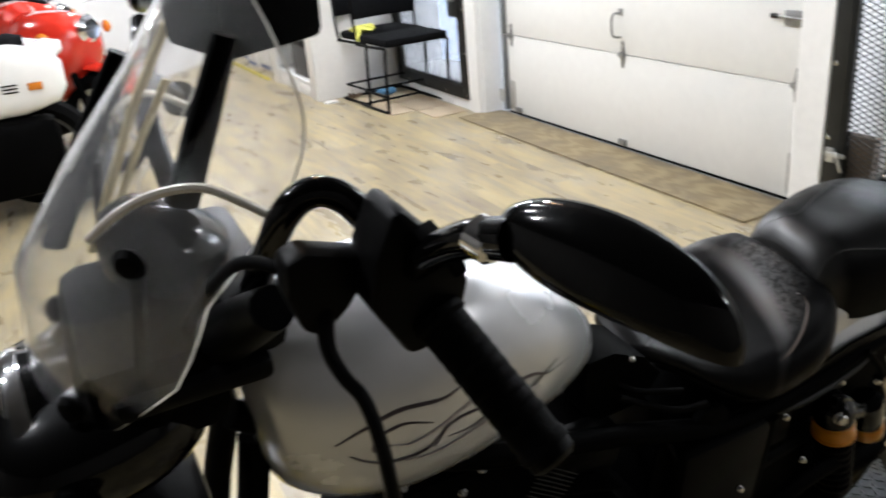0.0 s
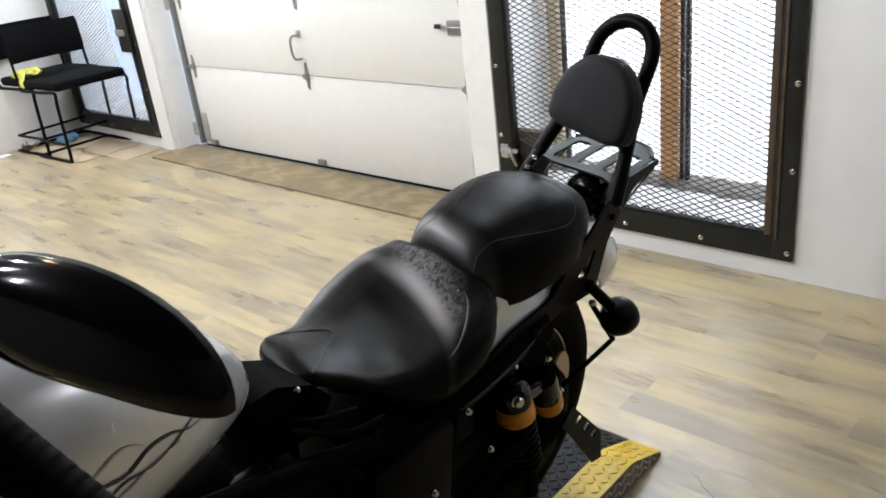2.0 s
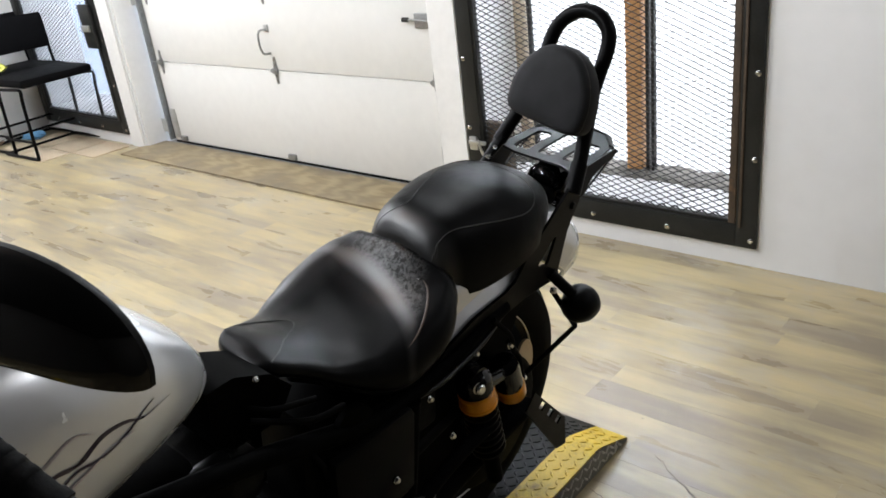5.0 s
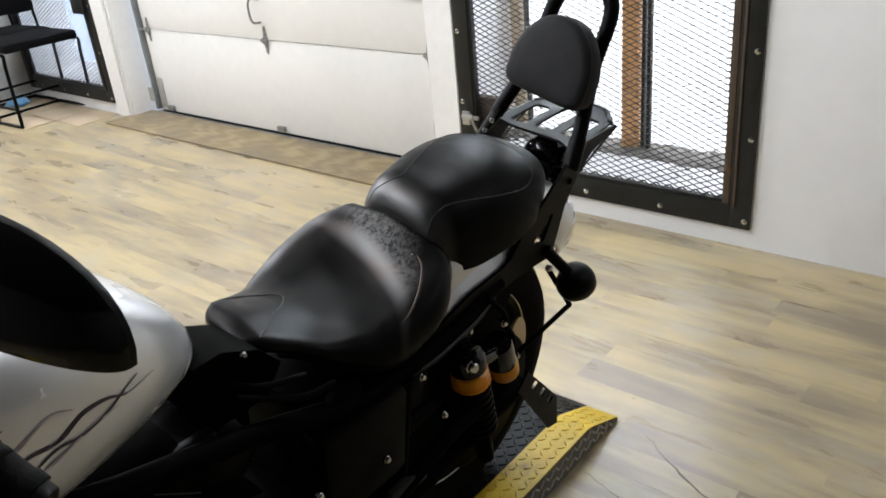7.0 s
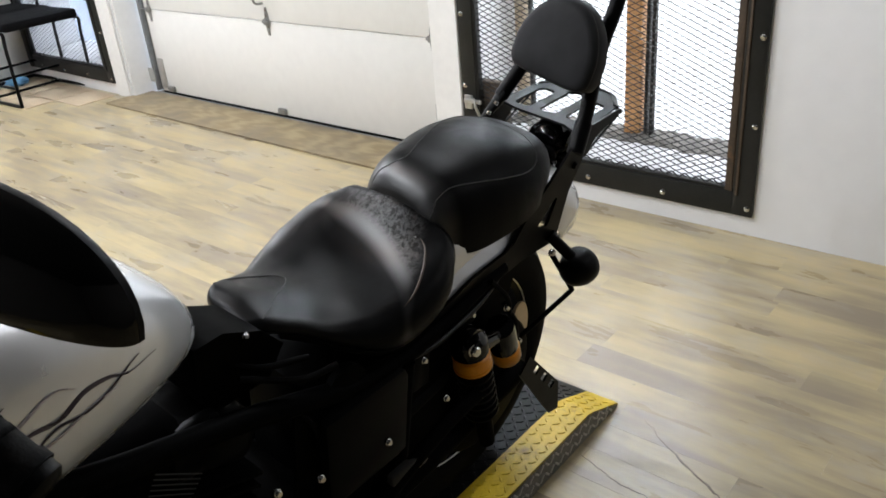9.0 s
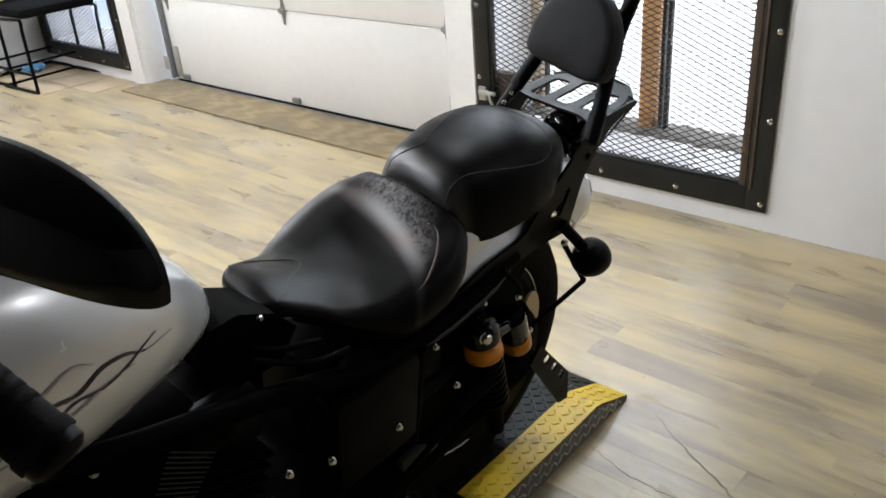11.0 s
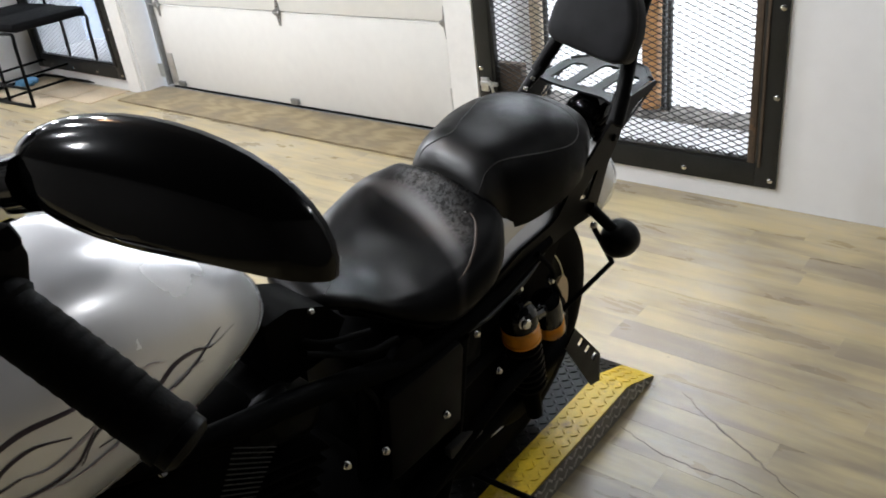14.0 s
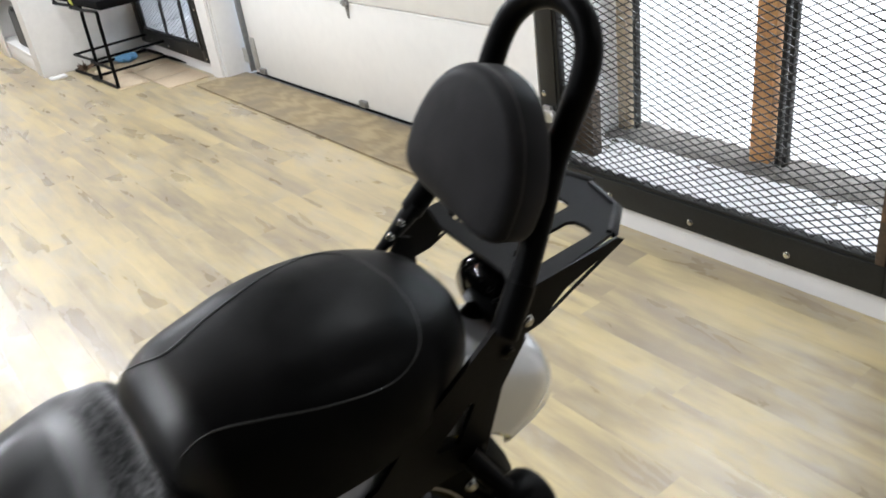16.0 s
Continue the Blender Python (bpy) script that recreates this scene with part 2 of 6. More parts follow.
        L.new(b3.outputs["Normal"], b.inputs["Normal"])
    return m


def glass_mat(name, tint=(1, 1, 1), rough=0.02, dust=0.0):
    m, nt, b = node_mat(name)
    b.inputs["Base Color"].default_value = (*tint, 1)
    b.inputs["Transmission Weight"].default_value = 1.0 - dust
    b.inputs["Roughness"].default_value = rough
    b.inputs["IOR"].default_value = 1.42
    N, L = nt.nodes, nt.links
    co, no, mr = N.new("ShaderNodeTexCoord"), N.new("ShaderNodeTexNoise"), N.new("ShaderNodeMapRange")
    no.inputs["Scale"].default_value = 5
    L.new(co.outputs["Object"], no.inputs["Vector"])
    mr.inputs["To Min"].default_value, mr.inputs["To Max"].default_value = rough * 0.3, rough * 3
    L.new(no.outputs["Fac"], mr.inputs["Value"])
    L.new(mr.outputs["Result"], b.inputs["Roughness"])
    return m


def glow_mat(name, colour, strength):
    m, nt, b = node_mat(name)
    b.inputs["Base Color"].default_value = (*colour, 1)
    b.inputs["Emission Color"].default_value = (*colour, 1)
    b.inputs["Emission Strength"].default_value = strength
    return m


M_PLANK = plank_mat("oak_planks")
M_PLY = ply_mat()
M_WALL = mat("white_wall_paint", (0.78, 0.78, 0.775), 0.55, vary=0.03, scale=1.6, stain=(0.60, 0.58, 0.54), stain_at=0.70, bump=0.10, bump_scale=140)
M_TRIM = mat("white_gloss_paint", (0.77, 0.76, 0.735), 0.38, vary=0.05, scale=3, stain=(0.42, 0.37, 0.30), stain_at=0.70, bump=0.05)
M_DOOR = mat("garage_door_enamel", (0.74, 0.73, 0.695), 0.42, vary=0.035, scale=1.8, bump=0.06, bump_scale=220)
M_STEELBLK = mat("black_painted_steel", (0.013, 0.0135, 0.0125), 0.42, spec=0.3, vary=0.3, scale=12, bump=0.08, stain=(0.07, 0.045, 0.03), stain_at=0.70)
M_RUST = mat("rusty_steel", (0.062, 0.042, 0.026), 0.7, vary=0.45, scale=14, bump=0.2, stain=(0.16, 0.085, 0.035), stain_at=0.60)
M_MESH = mat("dark_mesh_steel", (0.020, 0.0195, 0.019), 0.5, spec=0.4, vary=0.35, scale=20)
M_FIN = mat("dull_black_fin_edge", (0.022, 0.022, 0.021), 0.5, spec=0.2, vary=0.3, scale=30)
M_GALV = mat("galvanised_steel", (0.55, 0.55, 0.53), 0.38, metal=0.85, vary=0.2, scale=18)
M_HINGE = mat("dull_zinc_steel", (0.30, 0.30, 0.29), 0.42, metal=0.8, vary=0.25, scale=30)
M_RUBBER = mat("black_rubber", (0.002, 0.002, 0.002), 0.75, spec=0.06, vary=0.3, scale=25, bump=0.15, bump_scale=260)
M_GLOSS = mat("gloss_black_paint", (0.0012, 0.0012, 0.0012), 0.09, vary=0.1, scale=5, rough_vary=0.03, spec=0.35)
M_SATIN = mat("satin_black_powdercoat", (0.0022, 0.0022, 0.0023), 0.40, spec=0.065, vary=0.2, scale=18, bump=0.05, bump_scale=400)
M_MATTBLK = mat("matt_black_metal", (0.0012, 0.0012, 0.0012), 0.58, spec=0.02, vary=0.3, scale=14, bump=0.08, bump_scale=200)
M_SILVER = mat("pearl_silver_paint", (0.72, 0.73, 0.75), 0.27, metal=0.5, vary=0.03, scale=4, rough_vary=0.05, coat=0.8)
M_CHROME = mat("chrome", (0.82, 0.82, 0.82), 0.08, metal=1.0, vary=0.04, scale=20, rough_vary=0.04)
M_BOLT = mat("zinc_bolt", (0.58, 0.58, 0.56), 0.22, metal=1.0, vary=0.1, scale=40)
M_SEAT = leather_mat("black_seat_vinyl", (0.003, 0.003, 0.003), 0.40, 0.022, front=1.185)
M_SEATWORN = leather_mat("rubbed_seat_vinyl_sheen", (0.0035, 0.0035, 0.0036), 0.37, 0.012, rubbed=1.098)
M_PAD = leather_mat("backrest_vinyl", (0.022, 0.022, 0.023), 0.50, 0.05)
M_THREAD = mat("grey_thread", (0.016, 0.016, 0.015), 0.6, vary=0.2, scale=60)
M_CRACK = mat("dirt_in_crack", (0.19, 0.155, 0.11), 0.8, spec=0.2, vary=0.3, scale=60)
M_LIP = mat("satin_black_highlight", (0.004, 0.004, 0.004), 0.42, spec=0.35, vary=0.3, scale=30)
M_TANPIPE = mat("tan_piping", (0.055, 0.036, 0.024), 0.6, vary=0.2, scale=50)
M_GRAPHIC = mat("dark_violet_vinyl_graphic", (0.030, 0.020, 0.032), 0.3, vary=0.3, scale=30)
M_GRAPHIC2 = mat("grey_vinyl_graphic", (0.33, 0.30, 0.31), 0.3, vary=0.2, scale=30)
M_GOLD = mat("amber_anodised_cap", (0.72, 0.27, 0.008), 0.32, vary=0.12, scale=20)
M_BRONZE = mat("bronze_disc", (0.30, 0.22, 0.13), 0.35, metal=0.8, vary=0.2, scale=16)
M_DECK = mat("black_tread_plate", (0.0040, 0.0040, 0.0040), 0.42, spec=0.16, vary=0.4, scale=14, stain=(0.03, 0.029, 0.028), stain_at=0.66)
M_YELLOW = mat("worn_yellow_paint", (0.60, 0.41, 0.015), 0.48, vary=0.18, scale=16, stain=(0.24, 0.15, 0.012), stain_at=0.56, bump=0.08)
M_SKIRT = mat("dirty_tread_plate", (0.17, 0.16, 0.145), 0.45, metal=0.3, vary=0.3, scale=12)
M_ALU = mat("bare_tread_plate", (0.55, 0.53, 0.49), 0.38, metal=0.35, vary=0.25, scale=14)
M_AMBER = mat("amber_lens", (0.55, 0.17, 0.02), 0.15, vary=0.1, scale=10)
M_REDLENS = mat("smoked_red_lens", (0.06, 0.008, 0.008), 0.06, vary=0.15, scale=10, coat=0.7)
M_FABRIC = mat("black_chair_fabric", (0.0035, 0.0035, 0.004), 0.9, vary=0.3, scale=40, bump=0.3, bump_scale=500, spec=0.08)
M_CLOTH = mat("yellow_cloth", (0.62, 0.60, 0.12), 0.9, vary=0.15, scale=25, bump=0.3, bump_scale=160)
M_BLUECLOTH = mat("blue_cloth", (0.13, 0.30, 0.48), 0.9, vary=0.2, scale=25, bump=0.3, bump_scale=160)
M_TAN = mat("tan_board", (0.52, 0.41, 0.28), 0.6, vary=0.12, scale=6, stain=(0.28, 0.21, 0.14), stain_at=0.64)
M_OAKPOST = mat("orange_stained_timber", (0.58, 0.29, 0.11), 0.6, vary=0.25, scale=9, bump=0.15, bump_scale=60)
M_SILL = mat("pale_dusty_sill", (0.56, 0.555, 0.55), 0.85, vary=0.14, scale=9, bump=0.3, bump_scale=40, stain=(0.36, 0.32, 0.28), stain_at=0.66)
M_RUBBLE = mat("crumbled_masonry", (0.15, 0.138, 0.125), 0.9, vary=0.4, scale=16, bump=0.5, bump_scale=50, stain=(0.30, 0.27, 0.24), stain_at=0.58)
M_CONCRETE = mat("weathered_concrete", (0.27, 0.25, 0.225), 0.85, vary=0.25, scale=7, bump=0.3, bump_scale=40, stain=(0.16, 0.15, 0.13), stain_at=0.56)
M_RED = mat("red_motorcycle_paint", (0.55, 0.028, 0.015), 0.16, vary=0.05, scale=4, coat=0.7)
M_WHITEBODY = mat("white_motorcycle_paint", (0.74, 0.73, 0.70), 0.18, vary=0.03, scale=4, coat=0.6)
M_CARD = mat("white_cartons", (0.70, 0.68, 0.64), 0.75, vary=0.06, scale=6)
M_CRATE = mat("dark_grey_case", (0.045, 0.045, 0.045), 0.6, vary=0.3, scale=20, bump=0.15)
M_BLUE = mat("blue_print", (0.12, 0.16, 0.30), 0.6, vary=0.2, scale=20)
M_TAPE = mat("yellow_strip", (0.62, 0.52, 0.06), 0.6, vary=0.15, scale=10)
M_LEAF = mat("dry_brown_leaves", (0.12, 0.075, 0.045), 0.8, vary=0.4, scale=40)
M_CEIL = mat("ceiling_paint", (0.035, 0.035, 0.037), 0.8, vary=0.15, scale=2)
M_DARKWALL = mat("dark_panelling", (0.06, 0.055, 0.05), 0.6, vary=0.2, scale=3)
M_GLASS = glass_mat("clear_acrylic", dust=0.04)
M_PANE = glass_mat("window_glass")
M_EDGE = mat("acrylic_edge", (0.72, 0.68, 0.60), 0.25, vary=0.1, scale=20)
M_AMBEREDGE = mat("yellowed_acrylic", (0.62, 0.52, 0.30), 0.2, vary=0.15, scale=20)
M_MIRROR = mat("mirror_glass", (0.9, 0.9, 0.9), 0.03, metal=1.0, vary=0.0, scale=5, rough_vary=0.01)
M_LED = glow_mat("led_bulb", (1.0, 0.97, 0.92), 60.0)
M_WARM = glow_mat("warm_bulb", (1.0, 0.55, 0.28), 25.0)
M_OUT = glow_mat("bright_overcast_outside", (0.93, 0.96, 1.0), 1.12)
M_OUTBLUE = glow_mat("pale_blue_outside", (0.66, 0.78, 1.0), 1.5)


# ---- shapes ----
def thing(name, label, category, group="", kind=""):
    return tagged(new(name), label, category, group, kind)


def link_mesh(name, bm, material, parent=None, label="", smooth=True):
    me = bpy.data.meshes.new(name)
    bmesh.ops.recalc_face_normals(bm, faces=bm.faces)
    bm.to_mesh(me)
    bm.free()
    me.materials.append(material)
    if smooth:
        me.shade_smooth()
        me.set_sharp_from_angle(angle=radians(38))
    ob = new(name, me)
    if parent is not None:
        ob.parent = parent
    if label:
        tagged(ob, label)
    return ob


def part(name, bm, material, parent, label="", smooth=True):
    return link_mesh(name, bm, material, parent, label, smooth)


def structure(name, bm, material, label, category, smooth=False):
    return tagged(link_mesh(name, bm, material, None, "", smooth), label, category, "", "structure")


def V(*a):
    return Vector(a)


def box(lo, hi, bevel=0.0, bm=None, m=None):
    bm = bm or bmesh.new()
    made = bmesh.ops.create_cube(bm, size=1.0)["verts"]
    lo, hi = Vector(lo), Vector(hi)
    for v in made:
        v.co = Vector([(lo[i] + hi[i]) / 2 + v.co[i] * (hi[i] - lo[i]) for i in range(3)])
    if bevel:
        edges = list({e for v in made for e in v.link_edges})
        res = bmesh.ops.bevel(bm, geom=edges, offset=bevel, segments=2, affect="EDGES", profile=0.5)
        made = list({v for v in made if v.is_valid} | set(res["verts"]))
    if m is not None:
        bmesh.ops.transform(bm, matrix=m, verts=made)
    return bm


def loft(rings, bm=None, caps=True, closed=True):
    bm = bm or bmesh.new()
    vs = [[bm.verts.new(p) for p in ring] for ring in rings]
    n = len(rings[0])
    for a, b in zip(vs, vs[1:]):
        for i in range(n if closed else n - 1):
            j = (i + 1) % n
            bm.faces.new((a[i], a[j], b[j], b[i]))
    if caps and closed:
        bm.faces.new(vs[0][::-1])
        bm.faces.new(vs[-1])
    return bm


def smooth_path(pts, n=6):
    """Catmull-Rom through the points."""
    pts = [Vector(p) for p in pts]
    if len(pts) < 3:
        return pts
    out = []
    ext = [2 * pts[0] - pts[1], *pts, 2 * pts[-1] - pts[-2]]
    for i in range(len(pts) - 1):
        p0, p1, p2, p3 = ext[i : i + 4]
        for k in range(n):
            t = k / n
            out.append(0.5 * (2 * p1 + (p2 - p0) * t + (2 * p0 - 5 * p1 + 4 * p2 - p3) * t * t + (3 * p1 - p0 - 3 * p2 + p3) * t**3))
    out.append(pts[-1])
    return out


def tube(pts, r, seg=10, bm=None, soft=0, flat=1.0, closed=False):
    """A bar along the points; r may be a list. flat squeezes it across."""
    pts = smooth_path(pts, soft) if soft else [Vector(p) for p in pts]
    n = len(pts)
    rad = r if isinstance(r, (list, tuple)) else [r] * n
    if len(rad) != n:
        rad = [rad[0] + (rad[-1] - rad[0]) * i / (n - 1) if len(rad) == 2 else float(np.interp(i / (n - 1) * (len(rad) - 1), range(len(rad)), rad)) for i in range(n)]
    rings, up = [], None
    for i, p in enumerate(pts):
        d = (pts[min(i + 1, n - 1)] - pts[max(i - 1, 0)]).normalized()
        if up is None:
            up = d.orthogonal().normalized()
        up = (up - d * up.dot(d)).normalized()
        side = d.cross(up)
        rings.append([p + rad[i] * (math.cos(2 * math.pi * k / seg) * up + flat * math.sin(2 * math.pi * k / seg) * side) for k in range(seg)])
    return loft(rings, bm)


def lathe(profile, m, seg=24, bm=None):
    """profile: (radius, height) along the local z of m."""
    rings = [[m @ Vector((r * math.cos(2 * math.pi * k / seg), r * math.sin(2 * math.pi * k / seg), h)) for k in range(seg)] for r, h in profile]
    return loft(rings, bm)


def aim(p, d):
    """A pose at p whose z looks along d."""
    return Matrix.Translation(p) @ Vector(d).normalized().to_track_quat("Z", "Y").to_matrix().to_4x4()


def bolt(p, d, r=0.008, h=0.006, bm=None):
    return lathe([(r * 1.25, -0.004), (r * 1.25, 0.0), (r, 0.001), (r, h * 0.7), (r * 0.75, h), (0.0015, h)], aim(p, d), 10, bm)


def ribbon(pts, widths, normal, thick=0.0012, bm=None):
    """A thin raised strip along points on a surface; normal: a function of the point."""
    bm = bm or bmesh.new()
    rings = []
    for i, p in enumerate(pts):
        p = Vector(p)
        d = (Vector(pts[min(i + 1, len(pts) - 1)]) - Vector(pts[max(i - 1, 0)])).normalized()
        nn = normal(p)
        s = d.cross(nn).normalized() * widths[i] / 2
        rings.append([p - s, p - s + nn * thick, p + s + nn * thick, p + s])
    return loft(rings, bm)


def extrude_poly(poly, depth, m, bm=None, holes=()):
    """A flat plate: outline in local x, y, thickness along local z. holes: outlines inside."""
    bm = bm or bmesh.new()
    import_loops = [poly, *holes]
    edges = []
    for loop in import_loops:
        vs = [bm.verts.new((x, y, 0)) for x, y in loop]
        edges += [bm.edges.new((vs[i], vs[(i + 1) % len(vs)])) for i in range(len(vs))]
    res = bmesh.ops.triangle_fill(bm, use_beauty=True, use_dissolve=False, edges=edges)
    faces = [f for f in res["geom"] if isinstance(f, bmesh.types.BMFace)]
    ext = bmesh.ops.extrude_face_region(bm, geom=faces)
    moved = [v for v in ext["geom"] if isinstance(v, bmesh.types.BMVert)]
    bmesh.ops.translate(bm, verts=moved, vec=(0, 0, depth))
    bmesh.ops.transform(bm, matrix=m, verts=bm.verts)
    return bm


# ---- setting ----
WX, WT = 2.935, 0.40  # inner face and thickness of the wall with door and windows
CEIL_Z, NORTH, SOUTH, WEST = 2.75, 9.6, -2.4, -3.6
WIN1, WIN2 = (0.985, 2.19, 0.115, 2.12), (5.235, 6.36, 0.115, 2.12)  # y0, y1, z0, z1
DOOR_Y0, DOOR_Y1, DOOR_TOP = 2.385, 5.03, 2.2
GX = 3.085  # face of the garage door

base_floor = structure("floor", box((WEST - 0.1, SOUTH - 0.1, -0.12), (WX + 0.6, NORTH + 0.1, -0.008)), M_CONCRETE, "pale oak plank floor, worn grey in places", "floor")

bm = bmesh.new()
spans = [(SOUTH, WIN1[0]), (WIN1[1], DOOR_Y0), (DOOR_Y1, WIN2[0]), (WIN2[1], NORTH)]
for a, b_ in spans:
    box((WX, a, -0.02), (WX + WT, b_, CEIL_Z), bm=bm)
for y0, y1, z0, z1 in (WIN1, WIN2):
    box((WX, y0, -0.02), (WX + WT, y1, z0), bm=bm)
    box((WX, y0, z1), (WX + WT, y1, CEIL_Z), bm=bm)
box((WX, DOOR_Y0, DOOR_TOP), (WX + WT, DOOR_Y1, CEIL_Z), bm=bm)
structure("wall_east", bm, M_WALL, "white painted masonry wall with door and window openings", "wall")
structure("wall_south", box((WEST, SOUTH - 0.15, -0.02), (WX, SOUTH, CEIL_Z)), M_DARKWALL, "plain dark wall", "wall")
structure("wall_west", box((WEST - 0.15, SOUTH, -0.02), (WEST, NORTH, CEIL_Z)), M_DARKWALL, "plain dark wall", "wall")
structure("wall_north", box((WEST, NORTH, -0.02), (WX, NORTH + 0.15, CEIL_Z)), M_WALL, "plain white painted wall", "wall")
structure("ceiling", box((WEST, SOUTH, CEIL_Z), (WX + 0.6, NORTH, CEIL_Z + 0.12)), M_CEIL, "plain black-painted ceiling", "ceiling")

# white corner boards on the two pillars
for y0, y1 in ((2.232, 2.378), (5.038, 5.182)):
    structure("trim", box((WX - 0.018, y0, 0.0), (WX - 0.002, y1, 2.3), 0.004), M_TRIM, "white painted board on the pillar", "trim")
structure("trim", box((WX + 0.006, DOOR_Y1 - 0.018, 0.0), (WX + 0.15, DOOR_Y1 - 0.003, 2.2), 0.003), M_TRIM, "cream painted reveal board beside the garage door", "trim")
structure("trim", box((WX + 0.006, DOOR_Y0 + 0.003, 0.0), (WX + 0.15, DOOR_Y0 + 0.018, 2.2), 0.003), M_TRIM, "cream painted reveal board beside the garage door", "trim")


def barred_window(name, y0, y1, z0, z1, label, rusty_side):
    """A steel frame over the opening with an expanded-metal grille, a deep sill, posts and bright glass behind."""
    w = tagged(new(name), label, "window", "", "structure")
    f, inset = 0.075, WX - 0.012
    oy0, oy1, oz0, oz1 = y0 - 0.04, y1 + 0.035, z0 - 0.038, z1 + 0.04
    bars = (((inset - 0.006, oy0, oz0), (inset + 0.008, oy0 + f, oz1)), ((inset - 0.006, oy1 - f, oz0), (inset + 0.008, oy1, oz1)), ((inset - 0.006, oy0 + f, oz0), (inset + 0.008, oy1 - f, oz0 + f + 0.012)), ((inset - 0.006, oy0 + f, oz1 - f), (inset + 0.008, oy1 - f, oz1)))
    for lo, hi in bars:
        part("frame_bar", box(lo, hi, 0.002), M_STEELBLK, w, "black painted flat steel frame bar")
    iy0, iy1, iz0, iz1 = oy0 + f, oy1 - f, oz0 + f + 0.012, oz1 - f
    inner = box((inset, iy0 - 0.003, iz0), (inset + 0.03, iy0 + 0.012, iz1), 0.002)
    box((inset - 0.012, iy0 - 0.020, iz0 - 0.01), (inset - 0.002, iy0 - 0.010, iz1), 0.002, inner)
    box((inset - 0.004, iy0 + 0.004, iz0), (inset + 0.006, iy0 + 0.03, iz1), 0.002, inner)
    part("inner_angle", inner, M_RUST if rusty_side else M_STEELBLK, w, "rusty steel angle along the frame")
    inner = box((inset, iy1 - 0.012, iz0), (inset + 0.03, iy1 + 0.003, iz1), 0.002)
    box((inset, iy0, iz0), (inset + 0.03, iy1, iz0 + 0.012), 0.002, inner)
    part("inner_angle", inner, M_STEELBLK, w)
    for y in np.arange(oy0 + 0.02, oy1, 0.32):
        part("frame_bolt", bolt((inset - 0.006, float(y), oz0 + 0.03), (-1, 0, 0), 0.0085, 0.006), M_BOLT, w, "round zinc bolt head")
    for z in np.arange(oz0 + 0.335, oz1, 0.30):
        for y in (oy0 + 0.018, oy1 - 0.018):
            part("frame_bolt", bolt((inset - 0.006, y, float(z)), (-1, 0, 0), 0.0085, 0.006), M_BOLT, w, "round zinc bolt head")
    # grille
    bm = bmesh.new()
    px, pz = 0.052, 0.0225
    k = pz / px
    mx = inset + 0.016
    for sgn in (1, -1):
        c = -pz * 80
        while c < (iz1 - iz0) + pz * 80:
            pts = []
            for yy in (iy0, iy1):
                pts.append((yy, iz0 + c + sgn * k * (yy - (iy0 if sgn > 0 else iy1)) * 1.0))
            (ya, za), (yb, zb) = pts
            c += pz
            ts = [0.0, 1.0]
            lo_z, hi_z = iz0, iz1
            if abs(zb - za) < 1e-9:
                continue
            t0, t1 = sorted(((lo_z - za) / (zb - za), (hi_z - za) / (zb - za)))
            t0, t1 = max(0.0, t0), min(1.0, t1)
            if t1 - t0 < 0.004:
                continue
            a = Vector((mx + 0.0015 * sgn, ya + (yb - ya) * t0, za + (zb - za) * t0))
            b_ = Vector((mx + 0.0015 * sgn, ya + (yb - ya) * t1, za + (zb - za) * t1))
            tube([a, b_], 0.0021, 4, bm)
    tagged(part("grille", bm, M_MESH, w, "diamond-pattern expanded steel mesh", smooth=False), kind="stuff")
    bm = bmesh.new()
    for k in range(int((iy1 - iy0) / 0.052)):
        y = iy0 + 0.052 * k
        loop = [(mx - 0.006, y, iz0 + 0.004), (mx - 0.012, y + 0.013, iz0 + 0.022), (mx - 0.010, y + 0.030, iz0 + 0.030), (mx - 0.006, y + 0.046, iz0 + 0.018), (mx - 0.004, y + 0.058, iz0 + 0.003)]
        tube(loop, 0.0030, 5, bm, soft=2)
    tagged(part("grille_edge", bm, M_MESH, w, "curled raw edge of the steel mesh"), kind="stuff")
    # sill, posts, glass
    part("sill", box((WX + 0.012, y0 + 0.004, z0 + 0.004), (WX + WT + 0.05, y1 - 0.004, z0 + 0.058), 0.006), M_SILL, w, "dusty grey masonry sill")
    return w


win = barred_window("window_1", *WIN1, "steel-framed window barred with diamond mesh", True)
px0 = 3.24
part("lock_box", box((WX + 0.030, 2.035, 0.20), (WX + 0.075, 2.178, 0.425), 0.004), M_RUST, win, "rusty dark steel box behind the mesh")
part("post", box((px0, 1.555, 0.175), (px0 + 0.07, 1.622, 2.11), 0.004), M_OAKPOST, win, "orange-stained timber post")
for y in (1.532, 1.508):
    part("mullion", box((px0 + 0.01, y - 0.007, 0.175), (px0 + 0.035, y + 0.007, 2.11), 0.002), M_STEELBLK, win, "thin dark steel mullion")
part("post", box((px0, 2.118, 0.175), (px0 + 0.07, 2.165, 2.11), 0.004), M_TAN, win, "pale timber post")
part("mullion", box((px0 + 0.01, 2.085, 0.175), (px0 + 0.035, 2.10, 2.11), 0.002), M_STEELBLK, win, "thin dark steel mullion")
pane = part("pane", box((px0 + 0.03, 1.0, 0.178), (px0 + 0.036, 1.50, 2.1)), M_PANE, win, "clear window pane")
pane.visible_shadow = False
pane = part("pane", box((px0 + 0.03, 1.63, 0.178), (px0 + 0.036, 2.08, 2.1)), M_PANE, win, "clear window pane")
pane.visible_shadow = False
bm = bmesh.new()
rng = random.Random(5)
